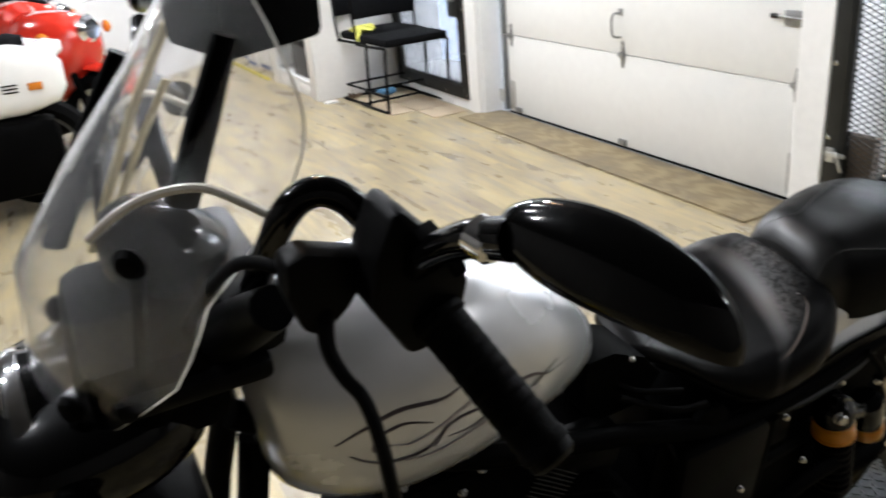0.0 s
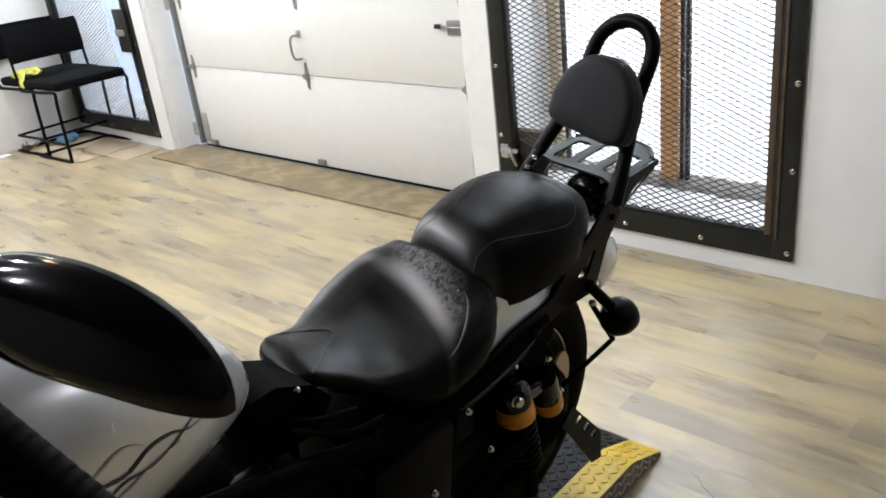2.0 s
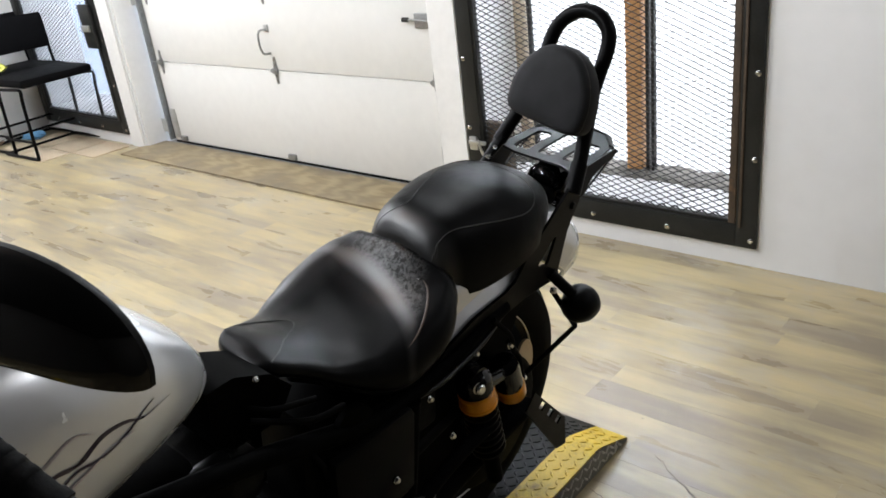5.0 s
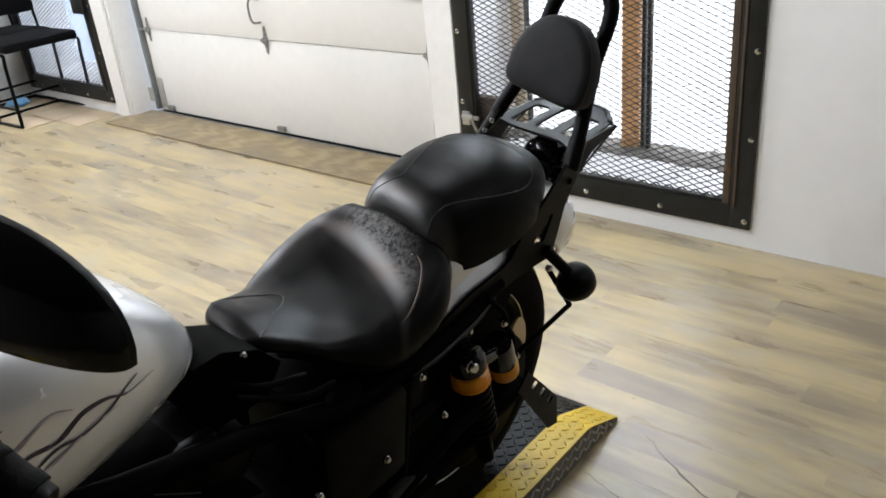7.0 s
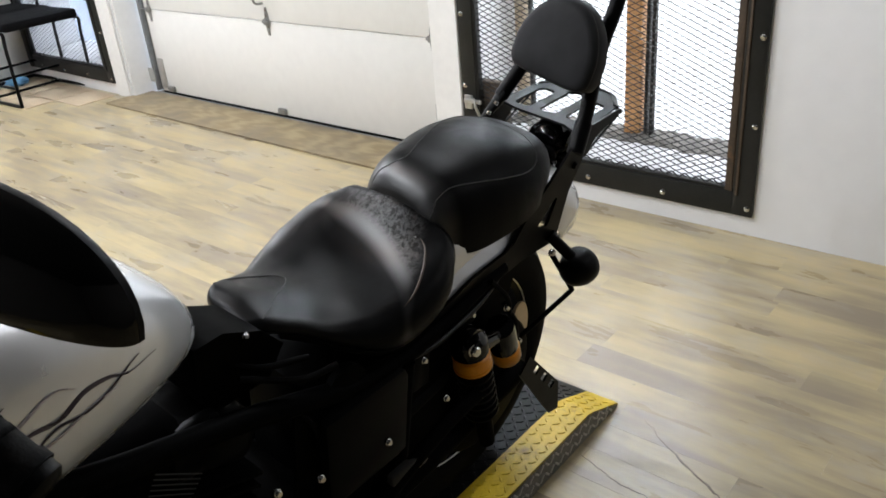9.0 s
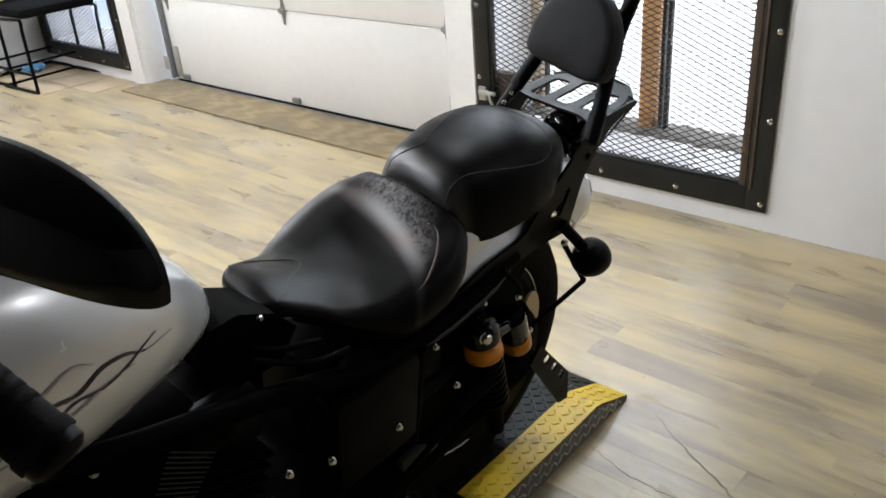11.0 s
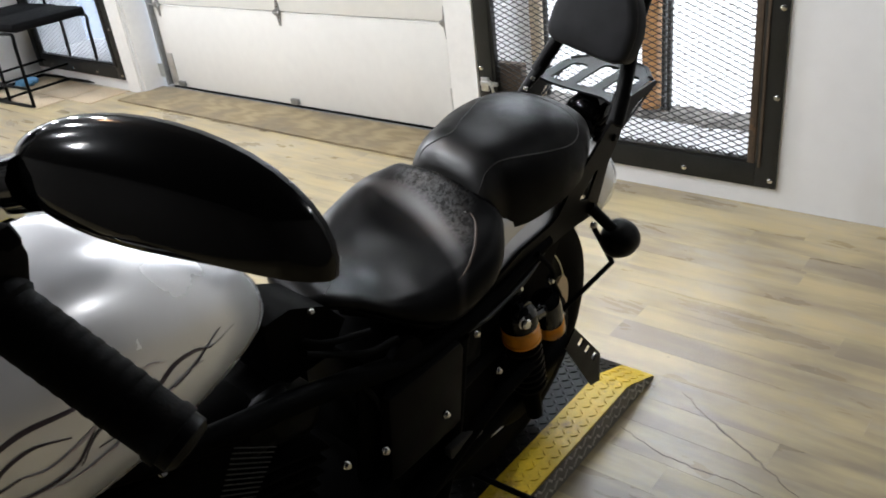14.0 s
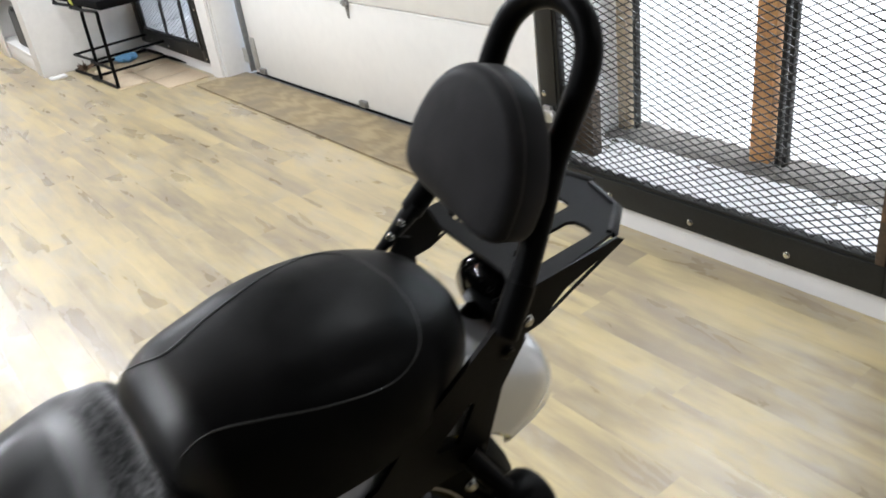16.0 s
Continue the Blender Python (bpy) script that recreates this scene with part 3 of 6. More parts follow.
for _ in range(46):
    s = rng.uniform(0.004, 0.013)
    p = Vector((rng.uniform(3.07, 3.23), rng.choice((rng.uniform(1.02, 1.35), rng.uniform(1.7, 2.12))), WIN1[2] + 0.058 + s * 0.3))
    vs = [p + s * V(rng.uniform(-1, 1), rng.uniform(-1.6, 1.6), rng.uniform(-0.3, 0.5)) for _ in range(7)]
    bmesh.ops.convex_hull(bm, input=[bm.verts.new(v) for v in vs])
tagged(part("debris", bm, M_RUBBLE, win, "crumbled grey grit lying along the sill", smooth=False), kind="stuff")
bm = bmesh.new()
rings = []
for k in range(91):
    y = 0.995 + 1.185 * k / 90
    n1, n2, n3 = (noise.noise(Vector((y * f, o, 0.3))) for f, o in ((14, 0.0), (31, 4.0), (57, 9.0)))
    front, top = px0 - 0.045 + 0.020 * n1 + 0.010 * n2, WIN1[2] + 0.078 + 0.012 * n2 + 0.008 * n3
    foot = WIN1[2] + 0.0585
    rings.append([V(front - 0.012, y, foot), V(front, y, top - 0.010 + 0.006 * n3), V(front + 0.022, y, top), V(px0 + 0.085, y, top + 0.006 * n1), V(px0 + 0.09, y, foot)])
part("ledge", loft(rings, bm), M_RUBBLE, win, "crumbled brick and mortar ledge under the glass", smooth=False)

win = barred_window("window_2", *WIN2, "steel-framed barred window behind the chairs", False)
part("post", box((px0, 5.50, 0.175), (px0 + 0.10, 5.575, 2.11), 0.004), M_CONCRETE, win, "weathered pale post")
part("lock_plate", box((WX - 0.045, 5.235, 0.66), (WX - 0.022, 5.375, 0.94), 0.004), M_STEELBLK, win, "black steel lock box on the frame")
part("latch", box((WX - 0.060, 5.27, 0.77), (WX - 0.045, 5.365, 0.81), 0.003), M_GALV, win, "bare steel slide latch")
pane = part("pane", box((px0 + 0.03, 5.25, 0.178), (px0 + 0.036, 5.49, 2.1)), M_PANE, win, "clear window pane")
pane.visible_shadow = False
pane = part("pane", box((px0 + 0.03, 5.585, 0.178), (px0 + 0.036, 6.34, 2.1)), M_PANE, win, "clear window pane")
pane.visible_shadow = False

# hasp at the left edge of window 1
hasp = thing("hasp_lock", "grey steel hasp and padlock hanging on the mesh frame", "lock")
part("plate", box((WX - 0.032, 2.165, 0.315), (WX - 0.020, 2.205, 0.375), 0.003), M_GALV, hasp)
part("staple", tube([(WX - 0.032, 2.155, 0.36), (WX - 0.06, 2.13, 0.362), (WX - 0.06, 2.12, 0.33), (WX - 0.04, 2.118, 0.29)], 0.006, 8, soft=3), M_GALV, hasp)
part("arm", box((WX - 0.045, 2.11, 0.345), (WX - 0.032, 2.20, 0.362), 0.003), M_GALV, hasp)

structure("backdrop", box((4.00, -0.6, -0.379), (4.04, 3.6, 3.2)), M_OUT, "bright overcast daylight outside", "daylight")
structure("backdrop", box((4.301, 3.9, -0.6), (4.34, 8.4, 3.2)), M_OUTBLUE, "pale bluish daylight outside", "daylight")
structure("ground", box((WX + WT + 0.06, -1.0, -0.52), (4.3, 9.0, -0.38)), M_CONCRETE, "grey concrete outside the windows", "ground")

# ---- garage door ----
gd = tagged(new("door_1"), "closed white sectional garage door with steel hinges", "garage door", "", "structure")
gy0, gy1 = 2.47, 4.90
seams = (0.022, 0.550, 0.985, 1.42, 1.855, 2.22)
for a, b_ in zip(seams, seams[1:]):
    sec = box((GX, gy0, a + 0.0025), (GX + 0.045, gy1, b_ - 0.0025), 0.004)
    box((GX - 0.0012, gy0, b_ - 0.012), (GX, gy1, b_ - 0.004), 0.0005, sec)
    part("panel", sec, M_DOOR, gd, "plain cream-white steel door section")
part("bottom_seal", box((GX - 0.003, gy0, 0.0125), (GX + 0.05, gy1, 0.022), 0.002), M_RUBBER, gd, "black rubber bottom seal")


def hinge(y, z, side=0):
    bm = bmesh.new()
    up = [(-0.020, 0.0), (0.020, 0.0), (0.014, 0.03), (0.007, 0.075), (-0.007, 0.075), (-0.014, 0.03)]
    face = Matrix(((0, 0, -1, GX - 0.0005), (-1, 0, 0, y), (0, 1, 0, z), (0, 0, 0, 1)))
    extrude_poly(up, 0.004, face, bm)
    bm2 = bmesh.new()
    extrude_poly([(x, -v) for x, v in up][::-1], 0.004, face, bm2)
    me = bpy.data.meshes.new("t")
    bm2.to_mesh(me)
    bm.from_mesh(me)
    bpy.data.meshes.remove(me)
    bm2.free()
    tube([(GX - 0.012, y - 0.024, z), (GX - 0.012, y + 0.024, z)], 0.010, 10, bm)
    box((GX - 0.022, y - 0.013, z - 0.016), (GX - 0.004, y + 0.013, z + 0.016), 0.003, bm)
    if side:
        tube([(GX - 0.012, y, z), (GX - 0.012, y + side * 0.085, z)], 0.006, 8, bm)
    h = part("hinge", bm, M_HINGE, gd, "galvanised steel hinge")
    for dz in (0.03, 0.058, -0.03, -0.058):
        part("screw", bolt((GX - 0.004, y, z + dz), (-1, 0, 0), 0.005, 0.003), M_BOLT, h)


for z in seams[1:-1]:
    for y, s in ((3.69, 0), (2.515, -1), (4.845, 1)):
        hinge(y, z, s)
# lift handle: a bent rod hung above the centre hinge
part("lift_handle", tube([(GX - 0.004, 3.705, 0.775), (GX - 0.05, 3.712, 0.772), (GX - 0.06, 3.716, 0.72), (GX - 0.05, 3.712, 0.655), (GX - 0.004, 3.705, 0.645)], 0.0065, 8, soft=4), M_HINGE, gd, "bent steel lift handle")
part("handle_base", box((GX - 0.008, 3.69, 0.762), (GX, 3.722, 0.80), 0.002), M_GALV, gd)
part("slide_lock", box((GX - 0.014, 2.51, 0.80), (GX, 2.60, 0.868), 0.003), M_HINGE, gd, "grey steel slide lock")
part("lock_bolt", tube([(GX - 0.02, 2.50, 0.835), (GX - 0.02, 2.645, 0.840)], 0.006, 8), M_HINGE, gd)
part("lock_knob", tube([(GX - 0.02, 2.630, 0.840), (GX - 0.028, 2.660, 0.842)], 0.011, 8), M_STEELBLK, gd)
for y in (3.68, 4.78):
    part("bottom_bracket", box((GX - 0.022, y - 0.030, 0.032), (GX - 0.0005, y + 0.030, 0.066), 0.004), M_HINGE, gd, "small galvanised bottom bracket")
for y0, y1 in ((2.475, 2.53), (4.83, 4.895)):
    part("corner_bracket", box((GX - 0.006, y0, 0.045), (GX - 0.0005, y1, 0.24), 0.002), M_GALV, gd, "galvanised corner bracket")
for y, d in ((4.955, 1), (2.425, -1)):
    tr = box((GX - 0.006, y - 0.006, 0.02), (GX + 0.03, y, 2.2), 0.0015)
    box((GX + 0.024, y - 0.012 * d - 0.006, 0.02), (GX + 0.03, y + 0.012, 2.2), 0.0015, tr)
    box((GX - 0.010, y - 0.010, 0.02), (GX - 0.006, y + 0.010, 2.2), 0.0015, tr)
    part("track", tr, M_HINGE, gd, "vertical steel roller track")
    for z in (0.12, 0.95, 1.7):
        part("track_bracket", box((GX - 0.012, min(y, y + d * 0.06), z - 0.045), (GX - 0.006, max(y, y + d * 0.06), z + 0.045), 0.002), M_GALV, gd)

# plywood threshold board along the foot of the door
sill_board = thing("threshold_board", "stained plywood board lying along the garage door", "board")
part("board", box((2.752, 2.46, 0.0), (3.07, 5.06, 0.012), 0.003), M_PLY, sill_board)

# ---- planks of the floor, the stretch that the walk sees ----
PW, PL = 0.1, 0.92
plank = box((-PW / 2 + 0.00012, -PL / 2 + 0.00012, -0.008), (PW / 2 - 0.00012, PL / 2 - 0.00012, 0.0))
bmesh.ops.recalc_face_normals(plank, faces=plank.faces)
plank_me = bpy.data.meshes.new("plank")
plank.to_mesh(plank_me)
plank.free()
plank_me.materials.append(M_PLANK)
rng = random.Random(3)
rest = []
nx = int((WX - WEST) / PW) + 1
for i in range(nx):
    x = WX - PW / 2 - i * PW - 0.001
    y = SOUTH + PL / 2 - rng.uniform(0, PL)
    while y < NORTH + PL / 2:
        if 0.02 < x and -0.3 < y < 8.4:
            p = new("plank", plank_me)
            p.parent = base_floor
            p.location = (x, y, 0)
        else:
            rest.append((x, y))
        y += PL
bm = bmesh.new()
for x, y in rest:
    x0, x1, y0, y1 = x - PW / 2 + 0.00012, x + PW / 2 - 0.00012, max(SOUTH, y - PL / 2 + 0.00012), min(NORTH, y + PL / 2 - 0.00012)
    if y1 - y0 < 0.01:
        continue
    vs = [bm.verts.new(c) for c in ((x0, y0, 0), (x1, y0, 0), (x1, y1, 0), (x0, y1, 0), (x0, y0, -0.008), (x1, y0, -0.008), (x1, y1, -0.008), (x0, y1, -0.008))]
    bm.faces.new(vs[:4])
    for k in range(4):
        bm.faces.new((vs[k], vs[k + 4], vs[(k + 1) % 4 + 4], vs[(k + 1) % 4]))
tagged(part("far_planks", bm, M_PLANK, base_floor, "more of the oak planks", smooth=False), kind="stuff")

# hairline cracks and a scraped streak in the floor beside the lift
rng = random.Random(8)
for way, half in ((((1.800, 0.775), (1.755, 0.712), (1.686, 0.590), (1.624, 0.482), (1.575, 0.400)), 0.0045), (((1.600, 0.850), (1.582, 0.789), (1.559, 0.680), (1.564, 0.559), (1.550, 0.470)), 0.0022)):
    pts = [p + V(rng.uniform(-0.004, 0.004), rng.uniform(-0.004, 0.004), 0) for p in smooth_path([V(x, y, 0.0) for x, y in way], 7)]
    k = len(pts) - 1
    part("crack", ribbon(pts, [half * (0.25 + math.sin(math.pi * i / k)) * rng.uniform(0.6, 1.1) for i in range(k + 1)], lambda p: V(0, 0, 1), 0.0005), M_CRACK, base_floor, "dark crack in the floor")

# ---- ceiling lamps ----
# all out of view; several are added only to brighten wall, floor and bookcase
for x, y in BULBS:
    lp = thing("ceiling_lamp", "unseen round white ceiling lamp with a bare bulb", "lamp", "ceiling lamps")
    part("base", lathe([(0.06, 0), (0.06, 0.02), (0.03, 0.035), (0.025, 0.07)], aim((x, y, CEIL_Z), (0, 0, -1)), 16), M_TRIM, lp)
    part("bulb", lathe([(0.02, 0.07), (0.035, 0.09), (0.045, 0.115), (0.035, 0.145), (0.01, 0.158)], aim((x, y, CEIL_Z), (0, 0, -1)), 16), M_LED, lp, "glowing white bulb").visible_shadow = False
lp = thing("ceiling_lamp", "ceiling lamp with a warm orange bulb", "lamp", "ceiling lamps")
part("base", lathe([(0.06, 0), (0.06, 0.02), (0.03, 0.035), (0.025, 0.07)], aim((*WARM_BULB, CEIL_Z), (0, 0, -1)), 16), M_TRIM, lp)
part("bulb", lathe([(0.02, 0.07), (0.035, 0.09), (0.045, 0.115), (0.035, 0.145), (0.01, 0.158)], aim((*WARM_BULB, CEIL_Z), (0, 0, -1)), 16), M_WARM, lp, "glowing warm bulb").visible_shadow = False


# ---- the lift under the motorcycle ----
LY0, LY1, LX1, LX2, DECK = 0.866, 1.62, 1.655, 1.812, 0.070
lift = thing("motorcycle_lift", "low black tread-plate motorcycle lift with yellow edges", "lift")
STRIPE = 0.092


def deck_z(x):
    """Height of the deck: flat, then sloping down to the floor at the ramp's end."""
    if x < LX1:
        return DECK
    t = (x - LX1) / (LX2 - LX1)
    return DECK - (DECK - 0.012) * (t * t * 2.5 if t < 0.2 else t - 0.1) / 0.9


def strip_deck(y0, y1, z_off=0.0):
    xs = [-1.15, 0.0, 0.8, *np.linspace(LX1, LX2, 12)]
    bm = bmesh.new()
    rows = [[bm.verts.new((x, y0, deck_z(x) + z_off)), bm.verts.new((x, y1, deck_z(x) + z_off)), bm.verts.new((x, y1, deck_z(x) + z_off - 0.006)), bm.verts.new((x, y0, deck_z(x) + z_off - 0.006))] for x in map(float, xs)]
    for a, b_ in zip(rows, rows[1:]):
        for k in range(4):
            bm.faces.new((a[k], a[(k + 1) % 4], b_[(k + 1) % 4], b_[k]))
    bm.faces.new(rows[0])
    bm.faces.new(rows[-1][::-1])
    return bm


def treads(x0, x1, y0, y1, step, place, bm=None, size=0.014):
    """Raised lozenges of tread plate, turned to and fro."""
    bm = bm or bmesh.new()
    nu, nv = int((x1 - x0) / step), max(1, int((y1 - y0) / step))
    for i in range(nu):
        for j in range(nv):
            u, v = x0 + (i + 0.5) * step, y0 + (j + 0.5) * (y1 - y0) / nv
            ang = radians(45 if (i + j) % 2 else -45)
            c, s = math.cos(ang), math.sin(ang)
            ring = [(size, 0), (size * 0.3, size * 0.27), (-size * 0.3, size * 0.27), (-size, 0), (-size * 0.3, -size * 0.27), (size * 0.3, -size * 0.27)]
            lo = [bm.verts.new(place(u + c * a - s * b_, v + s * a + c * b_, 0)) for a, b_ in ring]
            hi = [bm.verts.new(place(u + 0.6 * (c * a - s * b_), v + 0.6 * (s * a + c * b_), 0.0022)) for a, b_ in ring]
            for k in range(6):
                bm.faces.new((lo[k], lo[(k + 1) % 6], hi[(k + 1) % 6], hi[k]))
            bm.faces.new(hi)
    return bm


on_deck = lambda u, v, h: (u, v, deck_z(u) + h)  # noqa: E731
part("deck_plate", strip_deck(LY0 + STRIPE, LY1 - STRIPE), M_DECK, lift, "black painted tread plate")
tagged(part("deck_treads", treads(0.55, LX2 - 0.01, LY0 + STRIPE, LY1 - STRIPE, 0.021, on_deck, size=0.0105), M_DECK, lift), kind="stuff")
for y0 in (LY0, LY1 - STRIPE):
    edge = part("edge_stripe", strip_deck(y0, y0 + STRIPE - 0.001), M_YELLOW, lift, "worn yellow painted edge of the tread plate")
tagged(part("stripe_treads", treads(0.55, LX2 - 0.01, LY0 + 0.004, LY0 + STRIPE - 0.004, 0.021, on_deck, size=0.0105), M_YELLOW, lift), kind="stuff")
bm = bmesh.new()
xs = [-1.15, 0.8, *map(float, np.linspace(LX1, LX2, 12))]
rows = [[bm.verts.new((x, LY0 + dy, z)) for dy, z in ((0.0, 0.0), (0.0, deck_z(x) - 0.0005), (0.004, deck_z(x) - 0.0065), (0.004, 0.0))] for x in xs]
for a, b_ in zip(rows, rows[1:]):
    for k in range(4):
        bm.faces.new((a[k], a[(k + 1) % 4], b_[(k + 1) % 4], b_[k]))
part("side_skirt", bm, M_SKIRT, lift, "bare worn tread-plate side")
bm = bmesh.new()
for i in range(46):
    u = 0.82 + i * 0.0212
    h = deck_z(u)
    for z in ((h * 0.3, h * 0.72) if h > 0.035 else (h * 0.5,)):
        ang = radians(45 if i % 2 else -45)
        c, s, z0 = math.cos(ang) * 0.011, math.sin(ang) * 0.011, z
        box((u - 0.011, LY0 - 0.002, z - 0.0028), (u + 0.011, LY0 + 0.001, z + 0.0028), 0.001, bm, Matrix.Translation((u, LY0, z)) @ Matrix.Rotation(ang, 4, "Y") @ Matrix.Translation((-u, -LY0, -z)))
tagged(part("skirt_treads", bm, M_ALU, lift), kind="stuff")

part("locking_bar", tube([(1.17, 1.15, 0.125), (1.19, 1.02, 0.105), (1.222, 0.80, 0.075)], 0.007, 8), M_SATIN, lift, "thin black locking bar")

# ---- the motorcycle, built upright and leaning on its side stand ----
bike = thing("motorcycle", "black and pearl-silver cruiser motorcycle with backrest and windshield", "motorcycle")
bike.matrix_world = Matrix.Translation((0, 1.01, 0.062)) @ Matrix.Rotation(radians(8), 4, "X")


def half_ring(x, w, zt, zb, rim=0.0, n=3.0, seg=28, tuck=0.82):
    """Cross-section of a seat: a rounded top, sides that tuck in towards a flat bottom."""
    pts = []
    for k in range(seg + 1):
        a = math.pi * k / seg
        c, s = math.cos(a), math.sin(a)
        y = -w * math.copysign(abs(c) ** (2 / n), c)
        z = zb + (zt - zb) * abs(s) ** (2 / n)
        side = 1 - abs(s) ** 1.2
        y *= 1 - (1 - tuck) * side**2
        z += rim * (abs(y) / w) ** 2 * abs(s) ** 0.5 if w else 0
        pts.append(Vector((x, y, z)))
    return pts


def stations(rows, n):
    """Smooth rows of numbers to n rows."""
    rows = np.array(rows, float)
    t = np.r_[0, np.cumsum(np.maximum(0.004, np.hypot(*np.diff(rows[:, [0, 2]], axis=0).T)))]
    tt = np.linspace(0, t[-1], n)
    out = []
    for u in tt:
        i = min(len(t) - 2, int(np.searchsorted(t, u, "right") - 1))
        h = t[i + 1] - t[i]
        s = (u - t[i]) / h
        m0 = (rows[i + 1] - rows[i - 1]) / (t[i + 1] - t[i - 1]) if i else (rows[1] - rows[0]) / h
        m1 = (rows[i + 2] - rows[i]) / (t[i + 2] - t[i]) if i + 2 < len(t) else (rows[i + 1] - rows[i]) / h
        out.append((2 * s**3 - 3 * s**2 + 1) * rows[i] + (s**3 - 2 * s**2 + s) * h * m0 + (-2 * s**3 + 3 * s**2) * rows[i + 1] + (s**3 - s**2) * h * m1)
    return out


def seated(p):
    """The seats lean a little further than the frame."""
    c, k, z = math.cos(radians(5)), math.sin(radians(5)), p.z - 0.7
    return Vector((p.x, c * p.y - k * z + 0.03, k * p.y + c * z + 0.7))


# rider's seat: x, half width, centre, rim, bottom
RIDER = ((0.785, 0.013, 0.737, 0.737, 0.722), (0.793, 0.045, 0.748, 0.746, 0.724), (0.817, 0.066, 0.753, 0.748, 0.718), (0.861, 0.083, 0.741, 0.729, 0.697), (0.909, 0.111, 0.719, 0.705, 0.664), (0.958, 0.143, 0.705, 0.701, 0.636), (1.006, 0.161, 0.700, 0.711, 0.615), (1.045, 0.165, 0.704, 0.722, 0.617), (1.079, 0.165, 0.720, 0.733, 0.628), (1.108, 0.157, 0.742, 0.745, 0.635), (1.132, 0.143, 0.763, 0.753, 0.644), (1.151, 0.127, 0.776, 0.761, 0.651), (1.171, 0.115, 0.763, 0.748, 0.662), (1.190, 0.097, 0.742, 0.732, 0.668))
rider_st = stations(RIDER, 70)


def dish_ring(x, w, zc, zr, zb):
    """Cross-section of the scooped seat: hollow middle, padded rim, skirt that tucks in."""
    half = []
    for k in range(11):
        u = 0.74 * k / 10
        f = (u / 0.74) ** 2
        half.append((u * w, zc + (zr - zc) * f * (2 - f) ** 0.5))
    drop = min(0.050, 0.6 * (zr - zb))
    for k in range(1, 7):
        a = math.pi / 2 * k / 6
        half.append((w * (0.74 + 0.26 * math.sin(a)), zr - drop * (1 - math.cos(a))))
    for k in range(1, 6):
        f = k / 5
        half.append((w * (1 - 0.20 * f**1.6), zr - drop + (zb - zr + drop) * f))
    return [Vector((x, -y, z)) for y, z in half[::-1]] + [Vector((x, y, z)) for y, z in half[1:]]


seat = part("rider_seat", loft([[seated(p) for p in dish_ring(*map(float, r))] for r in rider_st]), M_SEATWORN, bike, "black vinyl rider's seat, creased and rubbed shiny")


def on_half(table, x, k, seg=28, lift_by=0.0):
    xs = [r[0] for r in table]
    row = [float(np.interp(x, xs, [r[c] for r in table])) for c in range(5)]
    ring = dish_ring(*row) if table is rider_st else half_ring(*row, n=PN, tuck=PT, seg=seg)
    seg = len(ring) - 1
    i = min(seg - 1, int(k * seg))
    f = k * seg - i
    p = ring[i] * (1 - f) + ring[i + 1] * f
    mid = Vector((x, 0, row[4] - 0.02)) if table is rider_st else Vector((x, 0, row[3] + 0.3 * (row[2] - row[3])))
    return seated(p + (p - mid).normalized() * lift_by)


# stitched tongue on the nose of the rider's seat
path = [on_half(rider_st, x, k, lift_by=0.0006) for x, k in ((0.812, 0.23), (0.84, 0.34), (0.868, 0.44), (0.905, 0.525), (0.925, 0.57), (0.927, 0.60), (0.918, 0.64), (0.89, 0.70), (0.85, 0.75), (0.815, 0.79))]
part("seam", tube(path, 0.0013, 6, soft=4), M_THREAD, seat, "raised seam round the seat's nose")
path = [on_half(rider_st, x, k, lift_by=-0.0006) for x, k in ((1.01, 0.215), (1.036, 0.226), (1.065, 0.252), (1.092, 0.280), (1.112, 0.306), (1.122, 0.34))]
part("piping", tube(path, (0.0004, 0.0018, 0.0024, 0.0024, 0.0018, 0.0004), 8, soft=4), M_TANPIPE, seat, "worn tan edge where the cover is rubbed")

# lower skirt of the rider's seat
path = [on_half(rider_st, x, 0.012, lift_by=-0.004) for x in (0.84, 0.88, 0.92, 0.98, 1.04, 1.09, 1.13)]
part("seat_base", tube(path, 0.008, 8, soft=4), M_RUBBER, seat, "black rubber lip under the seat")

# pillion seat: x, half width, top, bottom
PN, PT = 2.85, 1.0
PILLION = ((1.150, 0.060, 0.785, 0.738, 0), (1.154, 0.076, 0.795, 0.724, 0), (1.164, 0.089, 0.810, 0.711, 0), (1.184, 0.102, 0.824, 0.701, 0), (1.205, 0.111, 0.830, 0.697, 0), (1.241, 0.121, 0.834, 0.696, 0), (1.288, 0.130, 0.839, 0.703, 0), (1.344, 0.134, 0.838, 0.710, 0), (1.400, 0.128, 0.831, 0.721, 0), (1.447, 0.110, 0.819, 0.732, 0), (1.483, 0.087, 0.805, 0.742, 0), (1.502, 0.057, 0.792, 0.752, 0), (1.509, 0.028, 0.777, 0.762, 0))
pil_st = stations(PILLION, 110)
pillion = part("pillion_seat", loft([[seated(p) for p in half_ring(*map(float, r), n=PN, tuck=PT, seg=40)] for r in pil_st]), M_SEAT, bike, "black vinyl pillion seat with stitched top panel")
NEAR_SEAM = ((1.153, 0.17), (1.158, 0.24), (1.168, 0.295), (1.196, 0.318), (1.240, 0.290), (1.300, 0.238), (1.364, 0.208), (1.410, 0.255), (1.432, 0.38), (1.440, 0.49))
FAR_SEAM = ((1.156, 0.78), (1.166, 0.70), (1.180, 0.60), (1.202, 0.555), (1.246, 0.580), (1.290, 0.600), (1.335, 0.635), (1.395, 0.675), (1.428, 0.60), (1.440, 0.49))
